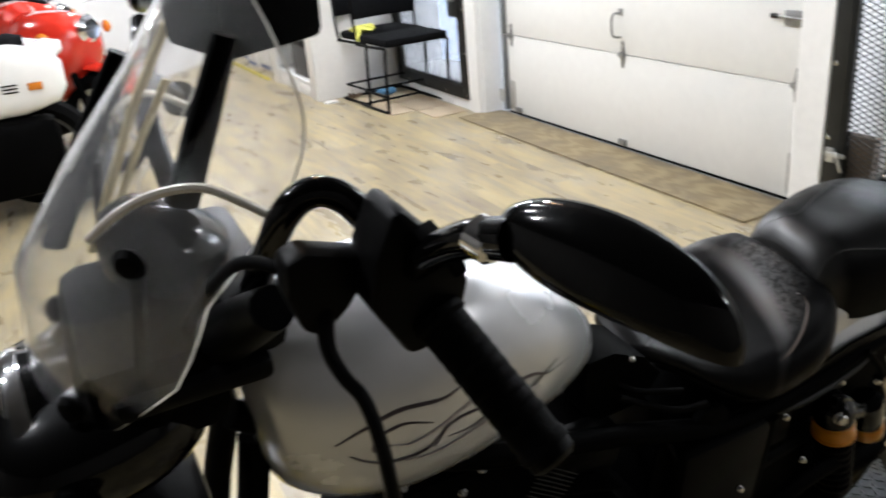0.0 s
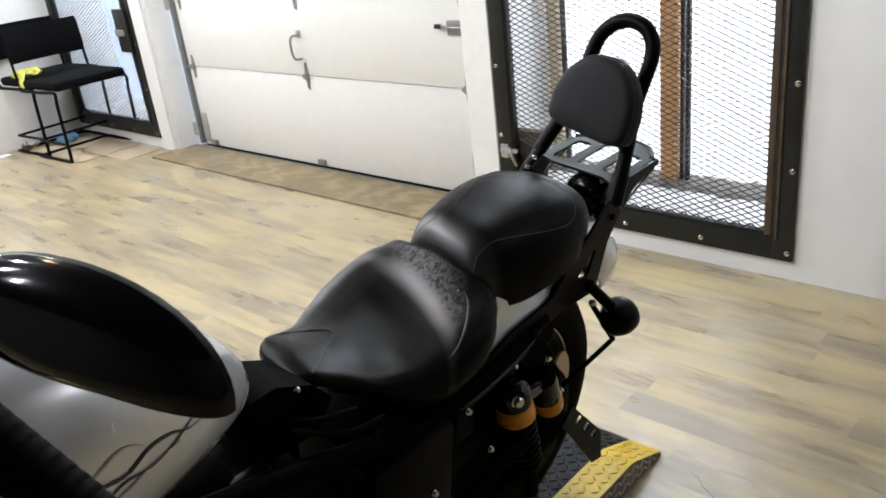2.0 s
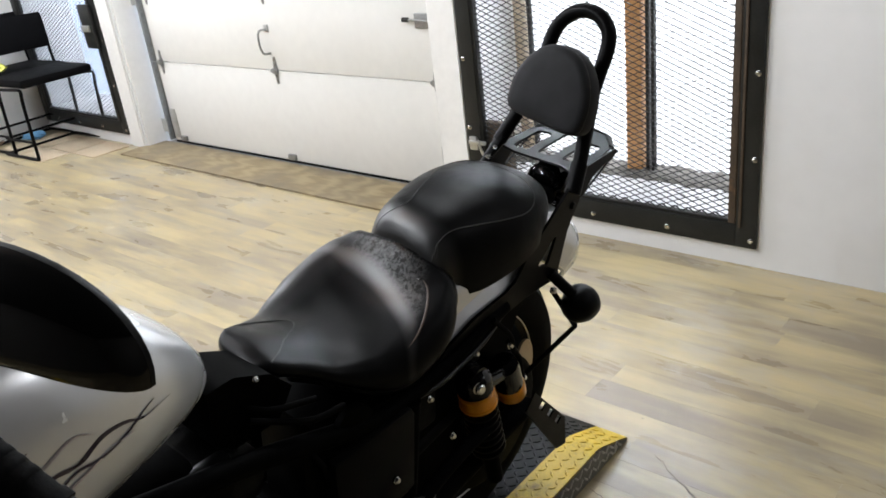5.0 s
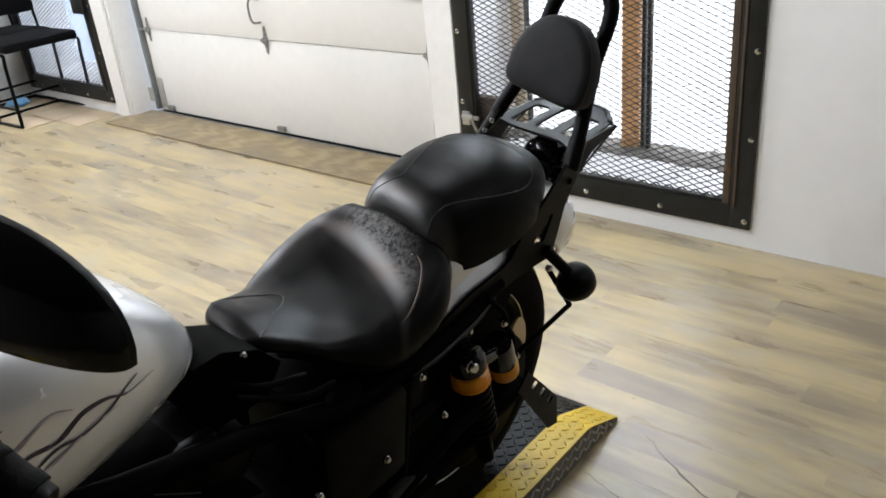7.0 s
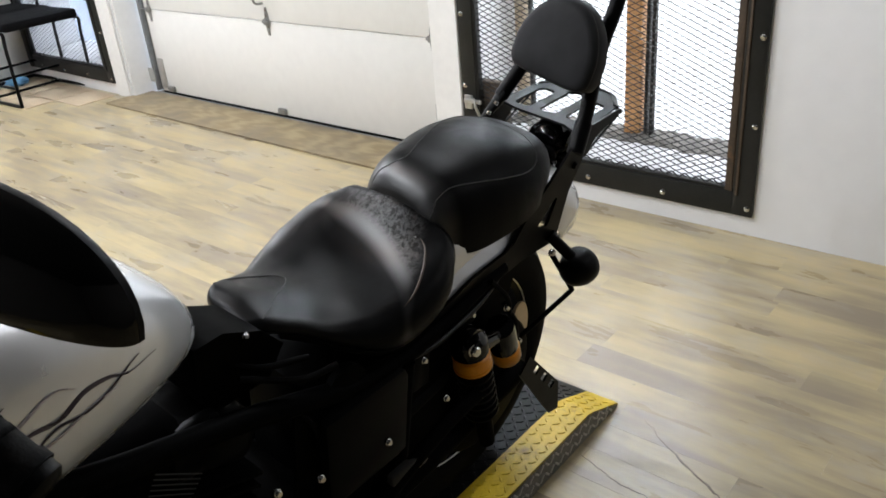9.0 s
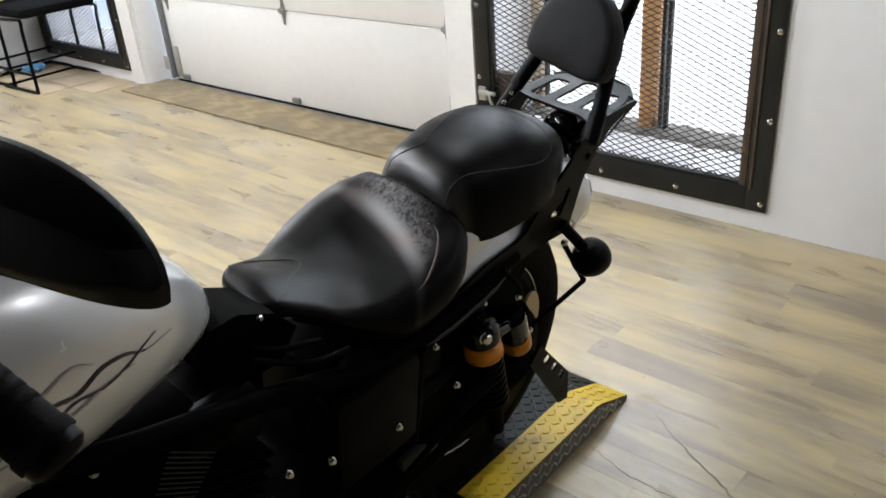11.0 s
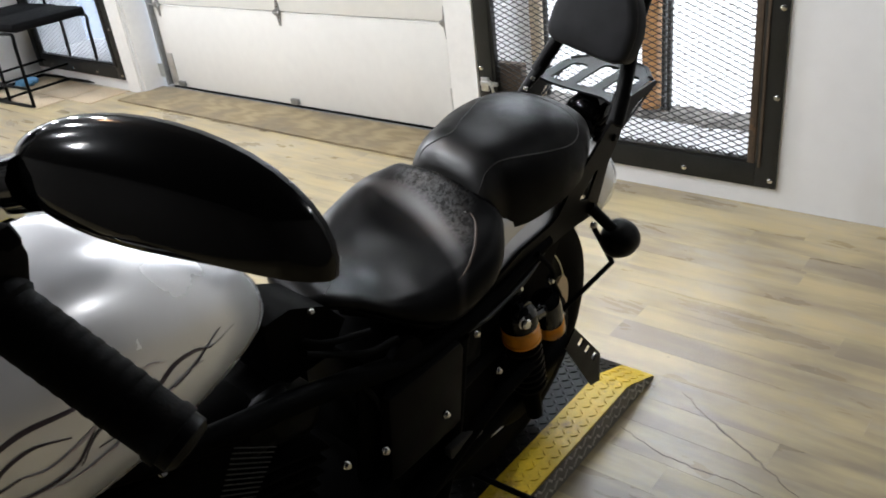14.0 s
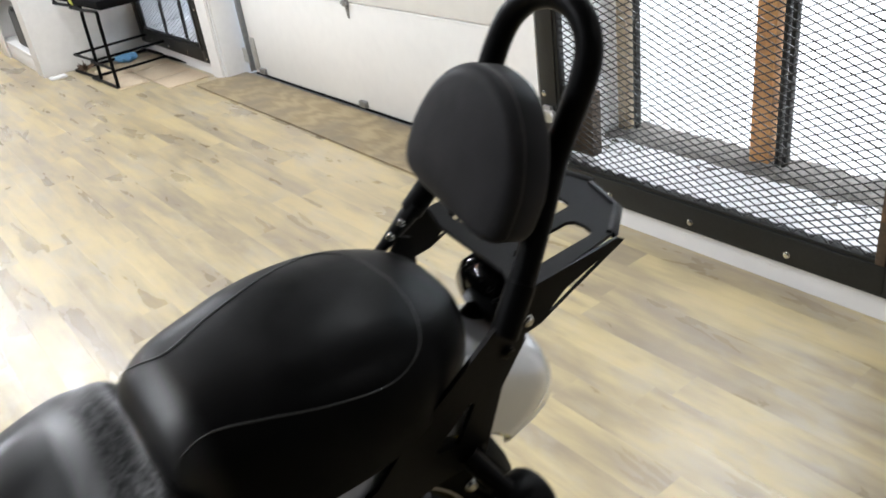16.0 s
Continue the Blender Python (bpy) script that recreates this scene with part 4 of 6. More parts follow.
for way in (NEAR_SEAM, FAR_SEAM):
    path = [on_half(pil_st, x, k, seg=40, lift_by=0.0004) for x, k in way]
    part("seam", tube(path, 0.0011, 6, soft=5), M_THREAD, pillion, "fine stitched seam")

# fuel tank
TANK = ((0.216, 0.045, 0.962, 0.850), (0.222, 0.076, 0.986, 0.812), (0.240, 0.104, 1.002, 0.775), (0.29, 0.130, 1.014, 0.742), (0.36, 0.143, 1.016, 0.724), (0.43, 0.142, 1.012, 0.722), (0.50, 0.132, 0.998, 0.729), (0.568, 0.113, 0.966, 0.739), (0.625, 0.088, 0.924, 0.745), (0.672, 0.060, 0.876, 0.752), (0.700, 0.036, 0.837, 0.761), (0.715, 0.013, 0.802, 0.769), (0.719, 0.003, 0.788, 0.776))
tank_st = stations(TANK, 52)


def tank_point(x, a, out=0.0):
    """On the tank's skin at x; a in degrees from the keel (-90) over the left side (0) to the crest (90)."""
    xs = [r[0] for r in tank_st]
    w, zt, zb = (float(np.interp(x, xs, [r[c] for r in tank_st])) for c in (1, 2, 3))
    zm, a = zb + 0.42 * (zt - zb), radians(a)
    c, s = math.cos(a), math.sin(a)
    y = -(w + out) * math.copysign(abs(c) ** 0.85, c)
    z = zm + ((zt - zm) if s > 0 else (zm - zb)) * math.copysign(abs(s) ** 0.85, s) + out * s
    return Vector((x, y, z))


tank = part("fuel_tank", loft([[tank_point(float(r[0]), -90 + 360 * k / 44) for k in range(44)] for r in tank_st]), M_SILVER, bike, "pearl-silver fuel tank with swirling dark graphic")
bm = bmesh.new()
STROKES = (((0.345, 3), (0.325, 2), (0.333, 7), (0.362, 10), (0.395, 7)), ((0.286, 5), (0.318, 11), (0.36, 16), (0.412, 15), (0.44, 18)), ((0.345, 3), (0.37, 2), (0.41, 5), (0.45, 10), (0.485, 14), (0.508, 11)), ((0.395, -2), (0.42, 4), (0.455, 5), (0.484, 4), (0.515, 8), (0.545, 8), (0.575, 5), (0.617, 8)), ((0.415, 0), (0.45, 0), (0.48, 2), (0.51, 1), (0.545, 3), (0.575, 8), (0.592, 11)), ((0.36, -4), (0.40, -5), (0.45, -2), (0.49, 0), (0.53, 2), (0.555, 2)), ((0.30, 1), (0.34, -3), (0.39, -1), (0.42, 6)))
for n_, st in enumerate(STROKES):
    path = smooth_path([Vector((x, a / 100, 0)) for x, a in st], 7)
    k = len(path) - 1
    pts = [tank_point(p.x, p.y * 100, 0.0004) for p in path]
    wid = [0.0010 + 0.0042 * math.sin(math.pi * i / k) ** 1.3 * (0.7 + 0.3 * (n_ % 2)) for i in range(k + 1)]
    part("graphic", ribbon(pts, wid, lambda p: Vector((0, -1, 0.25 if p.z > 0.86 else -0.25)).normalized(), 0.0006), M_GRAPHIC if n_ % 3 != 2 else M_GRAPHIC2, tank, "dark swirling vinyl stroke")
part("filler_cap", lathe([(0.036, 0), (0.036, 0.010), (0.030, 0.016), (0.008, 0.018)], aim((0.40, 0.0, 0.998), (-0.06, 0, 1)), 24), M_CHROME, tank, "chrome filler cap")

# frame tubes and side covers under the seat
def tube_part(name, pts, r, m=M_MATTBLK, parent=bike, label="", soft=5, seg=10, flat=1.0):
    return part(name, tube(pts, r, seg, soft=soft, flat=flat), m, parent, label)


for s in (-1, 1):
    tube_part("frame_rail", [(0.20, s * 0.05, 0.90), (0.45, s * 0.075, 0.735), (0.72, s * 0.085, 0.655), (0.95, s * 0.095, 0.585), (1.12, s * 0.092, 0.585), (1.24, s * 0.088, 0.605), (1.31, s * 0.084, 0.612)], 0.017, label="black frame rail")
    tube_part("frame_downtube", [(0.22, s * 0.05, 0.86), (0.18, s * 0.09, 0.60), (0.24, s * 0.12, 0.28), (0.42, s * 0.12, 0.20), (0.85, s * 0.12, 0.20), (0.98, s * 0.11, 0.30), (1.02, s * 0.105, 0.58)], 0.018, label="black frame cradle tube")
# silver tail panel between seats and struts
for s in (-1, 1):
    rings = []
    for x, top, crease, foot in ((1.118, 0.745, 0.672, 0.600), (1.142, 0.742, 0.678, 0.612), (1.165, 0.738, 0.684, 0.620), (1.214, 0.722, 0.690, 0.630), (1.304, 0.718, 0.694, 0.640), (1.36, 0.722, 0.700, 0.655), (1.415, 0.728, 0.712, 0.690)):
        skin = [(0.042, top), (0.046, crease + 0.004), (0.050, crease - 0.003), (0.085, foot)]
        rings.append([V(x, s * y, z) for y, z in skin] + [V(x, s * (y - 0.008), z - 0.002) for y, z in skin[::-1]])
    part("tail_panel", loft(rings), M_SILVER, bike, "pearl-silver panel beneath the pillion seat", smooth=False)
    # glossier tube added for the highlight along the side frame's lower edge
    tube_part("edge_highlight", [(1.035, s * 0.104, 0.572), (1.10, s * 0.108, 0.572), (1.17, s * 0.106, 0.578), (1.23, s * 0.104, 0.588), (1.285, s * 0.100, 0.606)], (0.003, 0.006, 0.006, 0.005, 0.002), m=M_LIP, label="satin black tube added for the highlight on the frame edge")
    # flat steel strut that carries fender and backrest, spread outwards towards the top
    neck = [(1.532, 0.790), (1.512, 0.802), (1.488, 0.792), (1.429, 0.744), (1.402, 0.725), (1.365, 0.696), (1.332, 0.657), (1.306, 0.647)] if s < 0 else [(1.532, 0.790), (1.512, 0.800), (1.496, 0.770), (1.47, 0.70), (1.40, 0.66)]
    poly = [(1.06, 0.560), (1.14, 0.578), (1.24, 0.594), (1.321, 0.596), (1.364, 0.600), (1.421, 0.598), (1.470, 0.594), (1.486, 0.605), (1.492, 0.634), (1.505, 0.699), (1.536, 0.752), *neck, (1.214, 0.640), (1.13, 0.616)]
    hole = [(1.458, 0.703), (1.408, 0.660), (1.411, 0.653), (1.440, 0.646), (1.446, 0.652), (1.464, 0.698)]
    tilt = s * 0.06
    m = Matrix(((1, 0, 0, 0), (0, tilt, -1, s * 0.092 - tilt * 0.65 + 0.003), (0, 1, 0, 0), (0, 0, 0, 1)))
    st = part("strut", extrude_poly(poly, 0.006, m, holes=[hole] if s < 0 else ()), M_SATIN, bike, "black flat steel strut")
    for x, z in ((1.520, 0.778), (1.508, 0.752), (1.474, 0.612)):
        part("strut_bolt", bolt((x, s * (0.096 + 0.06 * (z - 0.65)), z), (0, s, -0.06), 0.007, 0.005), M_SATIN, st)

# rear fender
ax = 1.225
rings = []
crest = smooth_path([V(0.95, 0, 0.58), V(1.02, 0, 0.66), V(1.12, 0, 0.722), V(1.25, 0, 0.752), V(1.38, 0, 0.752), V(1.48, 0, 0.742), V(1.56, 0, 0.716), V(1.615, 0, 0.672), V(1.648, 0, 0.622), V(1.658, 0, 0.585)], 4)
for i, c in enumerate(crest):
    tan = (crest[min(i + 1, len(crest) - 1)] - crest[max(i - 1, 0)]).normalized()
    d = V(-tan.z, 0, tan.x)
    w = 0.082 - 0.012 * max(0.0, (i / len(crest) - 0.8) / 0.2)
    deep = 0.075 + 0.045 * min(1.0, max(0.0, (c.x - 1.40) / 0.12))
    arc = [(math.cos(math.pi * k / 16), math.sin(math.pi * k / 16) ** 0.55) for k in range(17)]
    ring = [c + V(0, -w * u, 0) + d * deep * (v - 1) for u, v in arc]
    ring += [c + V(0, -(w - 0.004) * u, 0) + d * (deep * (v - 1) - 0.005) for u, v in arc[::-1]]
    rings.append(ring)
part("rear_fender", loft(rings), M_SILVER, bike, "pearl-silver rear fender")


def wheel(name, cx, cz, tyre_r, tyre_w, parent, cy=0.0):
    w = part(name, lathe([(tyre_r * 0.30, -0.03), (tyre_r * 0.30, 0.03)], aim((cx, cy, cz), (0, 1, 0)), 20), M_MATTBLK, parent, "black cast wheel hub")
    prof = [(tyre_r * 0.70, -tyre_w * 0.36), (tyre_r * 0.80, -tyre_w * 0.50), (tyre_r * 0.92, -tyre_w * 0.46), (tyre_r * 0.985, -tyre_w * 0.28), (tyre_r, 0), (tyre_r * 0.985, tyre_w * 0.28), (tyre_r * 0.92, tyre_w * 0.46), (tyre_r * 0.80, tyre_w * 0.50), (tyre_r * 0.70, tyre_w * 0.36), (tyre_r * 0.69, 0)]
    mm = aim((cx, cy, cz), (0, 1, 0))
    rings = [[mm @ Vector((r * math.cos(t), r * math.sin(t), h)) for r, h in prof] for t in (2 * math.pi * k / 48 for k in range(49))]
    part("tyre", loft(rings, caps=False), M_RUBBER, w, "black rubber tyre")
    part("rim", loft([[mm @ Vector((r * math.cos(t), r * math.sin(t), h)) for r, h in ((tyre_r * 0.71, -tyre_w * 0.37), (tyre_r * 0.66, -tyre_w * 0.3), (tyre_r * 0.66, tyre_w * 0.3), (tyre_r * 0.71, tyre_w * 0.37))] for t in (2 * math.pi * k / 48 for k in range(49))], caps=False), M_SATIN, w, "satin black rim")
    for k in range(5):
        t = 2 * math.pi * k / 5
        d = mm.to_3x3() @ Vector((math.cos(t), math.sin(t), 0))
        part("spoke", tube([Vector((cx, cy, cz)) + d * 0.05, Vector((cx, cy, cz)) + d * tyre_r * 0.68], (0.026, 0.016), 8, flat=0.6), M_SATIN, w)
    for h in (-0.38, 0.38):
        part("rim_stripe", tube([mm @ Vector((tyre_r * 0.70 * math.cos(t), tyre_r * 0.70 * math.sin(t), h * tyre_w)) for t in (2 * math.pi * k / 48 for k in range(49))], 0.0016, 6), M_GALV, w, "thin bright rim edge")
    return w


wheel("rear_wheel", 1.308, 0.318, 0.318, 0.13, bike, 0.035)
wheel("front_wheel", -0.33, 0.32, 0.32, 0.10, bike)
part("rear_pulley", lathe([(0.14, 0), (0.15, 0.006), (0.15, 0.026), (0.14, 0.032), (0.05, 0.034), (0.05, 0.0)], aim((1.308, -0.075, 0.318), (0, 1, 0)), 40), M_MATTBLK, bike, "black toothed drive pulley")
part("belt_guard", tube([(0.78, -0.095, 0.395), (1.0, -0.09, 0.45), (1.26, -0.085, 0.48)], 0.02, 10, soft=5, flat=0.35), M_SATIN, bike, "black belt guard")
tube_part("swingarm", [(0.85, -0.10, 0.30), (1.1, -0.10, 0.31), (1.40, -0.09, 0.318)], [0.03, 0.028, 0.024], label="black swingarm")
tube_part("swingarm", [(0.85, 0.16, 0.30), (1.1, 0.16, 0.31), (1.40, 0.16, 0.318)], [0.03, 0.028, 0.024], label="black swingarm")

# black sheets added to keep the hub region dark and hide the floor behind
for y in (-0.062, 0.112):
    m = Matrix(((1, 0, 0, 0), (0, 0, -1, y), (0, 1, 0, 0), (0, 0, 0, 1)))
    part("wheel_screen", extrude_poly([(1.00, 0.38), (1.20, 0.40), (1.35, 0.47), (1.43, 0.63), (1.05, 0.63)], 0.004, m), M_MATTBLK, bike, "black sheet added to close the view past the spokes")

# piggyback shock absorbers
def shock(s):
    top, low = Vector((1.168, s * 0.122, 0.549)), Vector((1.228, s * 0.138, 0.27))
    d = (low - top).normalized()
    sh = part("shock_absorber", tube([top + d * 0.02, top + d * 0.10, low], (0.019, 0.022, 0.016), 14), M_MATTBLK, bike, "black shock absorber with amber collar")
    part("eye", lathe([(0.008, -0.016), (0.024, -0.016), (0.026, -0.008), (0.026, 0.008), (0.024, 0.016), (0.008, 0.016)], aim(top, (0, s, 0)), 18), M_GLOSS, sh)
    part("eye_bolt", bolt(top + V(-0.014, s * 0.024, -0.006), (-0.2, s, 0.1), 0.010, 0.010), M_BOLT, sh, "bright bolt head")
    part("collar", lathe([(0.030, 0.034), (0.0345, 0.038), (0.0345, 0.060), (0.0365, 0.061), (0.0365, 0.066), (0.030, 0.068)], aim(top, d), 22), M_GOLD, sh, "amber preload collar")
    part("cap", lathe([(0.012, -0.014), (0.024, -0.010), (0.033, 0.002), (0.034, 0.030), (0.024, 0.034)], aim(top, d), 20), M_GLOSS, sh)
    for k in range(7):
        c = top + d * (0.080 + 0.017 * k)
        part("coil", lathe([(0.026, 0), (0.034, 0.003), (0.034, 0.008), (0.026, 0.011)], aim(c, d + V(0.06, 0, 0)), 18), M_SATIN, sh)
    p0, p1 = Vector((1.278, s * 0.112, 0.510)), Vector((1.338, s * 0.100, 0.375))
    e = (p1 - p0).normalized()
    part("reservoir", lathe([(0.012, 0), (0.027, 0.006), (0.029, 0.02), (0.029, 0.075), (0.02, 0.08)], aim(p0, e), 20), M_GLOSS, sh, "black gas reservoir")
    part("reservoir_cap", lathe([(0.029, 0.076), (0.0305, 0.080), (0.0305, 0.112), (0.026, 0.120), (0.005, 0.121)], aim(p0, e), 20), M_GOLD, sh, "amber reservoir cap")
    part("bridge", tube([top + d * 0.03, p0 + e * 0.03], 0.016, 10), M_GLOSS, sh)


shock(-1)
shock(1)

# engine: two finned cylinders in a V, cases and covers
def cylinder(base, d, name):
    d = Vector(d).normalized()
    c = part(name, lathe([(0.055, 0), (0.055, 0.19), (0.062, 0.20), (0.068, 0.25), (0.05, 0.275)], aim(base, d), 20), M_MATTBLK, bike, "black finned engine cylinder")
    for k in range(8):
        q = aim(Vector(base) + d * (0.03 + 0.021 * k), d)
        part("fin", box((-0.085, -0.085, 0), (0.085, 0.085, 0.006), 0.002, m=q), M_MATTBLK, c)
    part("head_cover", box((-0.075, -0.07, 0.20), (0.075, 0.07, 0.275), 0.02, m=aim(base, d)), M_SATIN, c, "black rocker cover")
    return c


rear = cylinder((0.60, 0.0, 0.40), (0.38, 0, 1), "rear_cylinder")
for k in range(14):
    f = k / 13
    a, b_ = V(0.581 - 0.044 * f, -0.099, 0.678 - 0.084 * f), V(0.642 - 0.055 * f, -0.099, 0.630 - 0.072 * f)
    part("fin_edge", tube([a, b_], 0.0010, 6), M_FIN, rear, "bare bright fin edge")
# black block added so that no bright floor shows through the V
part("gap_fill", box((0.38, -0.07, 0.42), (0.66, 0.07, 0.69), 0.03), M_MATTBLK, bike, "black block added to close the gap between the cylinders")
for x, y, z in ((0.500, -0.075, 0.690), (0.47, -0.075, 0.662), (0.452, -0.075, 0.650), (0.385, -0.075, 0.715)):
    part("bolt", bolt((x, y, z), (-0.2, -1, 0.5), 0.005, 0.006), M_BOLT, bike, "bright bolt head")
cylinder((0.50, 0.0, 0.40), (-0.55, 0, 1), "front_cylinder")
part("crankcase", box((0.36, -0.14, 0.18), (0.86, 0.14, 0.43), 0.05), M_MATTBLK, bike, "black crankcase")
part("primary_cover", lathe([(0.11, 0), (0.11, 0.018), (0.095, 0.03), (0.03, 0.034)], aim((0.52, -0.14, 0.31), (0, -1, 0)), 32), M_SATIN, bike, "round black engine cover")
part("pulley_cover", lathe([(0.09, 0), (0.09, 0.018), (0.078, 0.028), (0.02, 0.032)], aim((0.78, -0.14, 0.31), (0, -1, 0)), 28), M_SATIN, bike, "round black pulley cover")
part("side_cover", box((0.83, -0.125, 0.40), (1.02, -0.085, 0.585), 0.018), M_SATIN, bike, "black plastic side cover")
part("side_cover", box((0.83, 0.085, 0.40), (1.02, 0.125, 0.585), 0.018), M_SATIN, bike, "black plastic side cover")
m = Matrix(((1, 0, 0, 0), (0, 0, -1, -0.088), (0, 1, 0, 0), (0, 0, 0, 1)))
part("side_cover", extrude_poly([(0.78, 0.28), (1.13, 0.28), (1.15, 0.40), (1.12, 0.55), (1.02, 0.60), (0.80, 0.62)], 0.006, m), M_MATTBLK, bike, "black plastic inner cover")
part("battery_box", box((0.84, -0.08, 0.36), (1.06, 0.08, 0.62), 0.02), M_MATTBLK, bike, "black battery box")
part("horn", lathe([(0.02, 0), (0.038, 0.004), (0.040, 0.018), (0.018, 0.024)], aim((0.90, -0.080, 0.60), (0, -1, 0)), 20), M_MATTBLK, bike, "small round black horn")
part("intake_cover", box((0.62, -0.075, 0.60), (0.70, -0.045, 0.68), 0.012), M_SATIN, bike, "black rocker plate")
for x, z in ((0.665, 0.668), (0.743, 0.628)):
    part("head_bolt", bolt((x, -0.070, z), (-0.2, -1, 0.5), 0.0075, 0.007), M_BOLT, bike, "bright bolt head")
for x, y, z in ((1.071, -0.105, 0.550), (1.207, -0.100, 0.566), (0.80, -0.142, 0.52), (0.722, -0.142, 0.556), (0.64, -0.142, 0.548), (1.015, -0.145, 0.425), (1.083, -0.145, 0.482), (1.178, -0.150, 0.425), (0.938, -0.146, 0.49), (0.57, -0.146, 0.43), (0.49, -0.146, 0.47)):
    part("bolt", bolt((x, y, z), (0, -1, 0.25), 0.0052, 0.005), M_BOLT, bike, "bright bolt head")
part("bolt_tab", box((1.045, -0.103, 0.49), (1.09, -0.088, 0.57), 0.006), M_SATIN, bike)
part("bolt_tab", box((1.185, -0.098, 0.545), (1.225, -0.085, 0.60), 0.006), M_SATIN, bike)
# left exhaust-side strut, lower rails and peg
tube_part("peg_rail", [(0.74, -0.155, 0.30), (0.90, -0.158, 0.385), (1.06, -0.155, 0.435), (1.18, -0.15, 0.44)], 0.014, label="black peg carrier rail", flat=0.5)
part("peg_bracket", box((0.93, -0.162, 0.395), (1.02, -0.146, 0.425), 0.005), M_FIN, bike, "dull grey bracket plate")
tube_part("foot_peg", [(0.60, -0.16, 0.30), (0.60, -0.30, 0.31)], 0.018, m=M_RUBBER, label="black rubber foot peg", soft=0)
tube_part("gear_linkage", [(0.36, -0.17, 0.27), (0.62, -0.165, 0.33), (0.80, -0.155, 0.36)], 0.006, m=M_HINGE, label="steel gear linkage rod", soft=0)
tube_part("side_stand", [(0.62, -0.12, 0.20), (0.66, -0.24, 0.045)], 0.011, label="black side stand", soft=0)
tube_part("exhaust", [(0.45, 0.10, 0.55), (0.55, 0.17, 0.38), (0.85, 0.19, 0.27), (1.20, 0.20, 0.28), (1.50, 0.20, 0.30)], [0.022, 0.022, 0.03, 0.042, 0.042], m=M_MATTBLK, label="black exhaust pipe")
for k, pts in enumerate((((0.74, -0.06, 0.70), (0.82, -0.09, 0.665), (0.88, -0.10, 0.66)), ((0.73, -0.02, 0.72), (0.77, -0.06, 0.70), (0.84, -0.085, 0.69)), ((0.80, -0.085, 0.63), (0.83, -0.10, 0.57), (0.84, -0.105, 0.50)), ((1.25, -0.105, 0.62), (1.30, -0.11, 0.56), (1.33, -0.10, 0.50)))):
    tube_part("cable", pts, 0.005, m=M_RUBBER, label="black cable")
# bracket filled out to a solid block that closes the gap to the floor
m = Matrix(((1, 0, 0, 0), (0, 0, -1, 0.045), (0, 1, 0, 0), (0, 0, 0, 1)))
part("bracket", extrude_poly([(0.69, 0.68), (0.69, 0.770), (0.735, 0.772), (0.795, 0.742), (0.83, 0.70), (0.80, 0.655), (0.72, 0.655)], 0.09, m), M_MATTBLK, bike, "black fill for the bracket and tubes between tank and seat")
part("bolt", bolt((0.768, -0.047, 0.750), (-0.2, -1, 0.4), 0.004, 0.005), M_BOLT, bike, "bright bolt head")

# turn signals on the rear struts
def rear_signal(s):
    t = part("turn_signal", tube([(1.455, s * 0.095, 0.62), (1.475, s * 0.13, 0.582), (1.488, s * 0.145, 0.565)], 0.012, 10, soft=3), M_SATIN, bike, "black bullet turn signal")
    mm = aim((1.452, s * 0.150, 0.553), (0.96, s * -0.10, -0.12)) @ Matrix.Scale(0.98, 4)
    part("shell", lathe([(0.006, 0.0), (0.022, 0.006), (0.034, 0.022), (0.040, 0.042), (0.040, 0.060), (0.037, 0.066), (0.030, 0.070), (0.004, 0.071)], mm, 24), M_SATIN, t, "satin black bullet shell")
    part("bolt", bolt((1.445, s * 0.112, 0.590), (-0.3, s, 0.3), 0.006, 0.005), M_BOLT, t, "small bright bolt")


rear_signal(-1)
rear_signal(1)
tube_part("plate_rod", [(1.445, -0.112, 0.585), (1.527, -0.122, 0.466)], 0.0055, label="thin black steel rod", soft=0)
tube_part("plate_rod", [(1.527, -0.122, 0.466), (1.387, -0.092, 0.408), (1.36, -0.10, 0.40)], 0.0055, label="thin black steel rod", soft=0)
tube_part("plate_rod", [(1.31, -0.10, 0.535), (1.35, -0.10, 0.475), (1.375, -0.095, 0.40)], 0.006, label="black steel rod", soft=0)
part("bolt", bolt((1.31, -0.104, 0.530), (0, -1, 0.2), 0.007, 0.006), M_BOLT, bike, "bright bolt head")
part("bolt", bolt((1.376, -0.098, 0.408), (0, -1, 0.2), 0.005, 0.005), M_BOLT, bike, "bright bolt head")
part("disc", lathe([(0.014, 0), (0.046, 0.0), (0.047, 0.003), (0.046, 0.006), (0.014, 0.006)], aim((1.425, -0.06, 0.405), (0.25, -1, 0.15)), 30), M_BRONZE, bike, "bronze round plate behind the rods")
poly = [(1.305, 0.391), (1.335, 0.422), (1.463, 0.275), (1.477, 0.190), (1.440, 0.200)]
slots = [[(1.352 + 0.034 * k, 0.372 - 0.040 * k), (1.366 + 0.034 * k, 0.382 - 0.040 * k), (1.380 + 0.034 * k, 0.364 - 0.040 * k), (1.366 + 0.034 * k, 0.354 - 0.040 * k)] for k in range(3)]
m = Matrix(((1, 0, 0, 0), (0, 0, -1, -0.148), (0, 1, 0, 0), (0, 0, 0, 1)))
part("plate_bracket", extrude_poly(poly, 0.004, m, holes=slots), M_SATIN, bike, "black slotted number-plate bracket")

# backrest: bent tube, pad and luggage rack
def on_bar(y, h):
    """Centre line of the backrest bar: raked at the foot, more upright at the top."""
    return V(1.515 + 0.652 * h - 0.729 * h * h, y + 0.0034 - 0.10 * h, 0.80 + h)


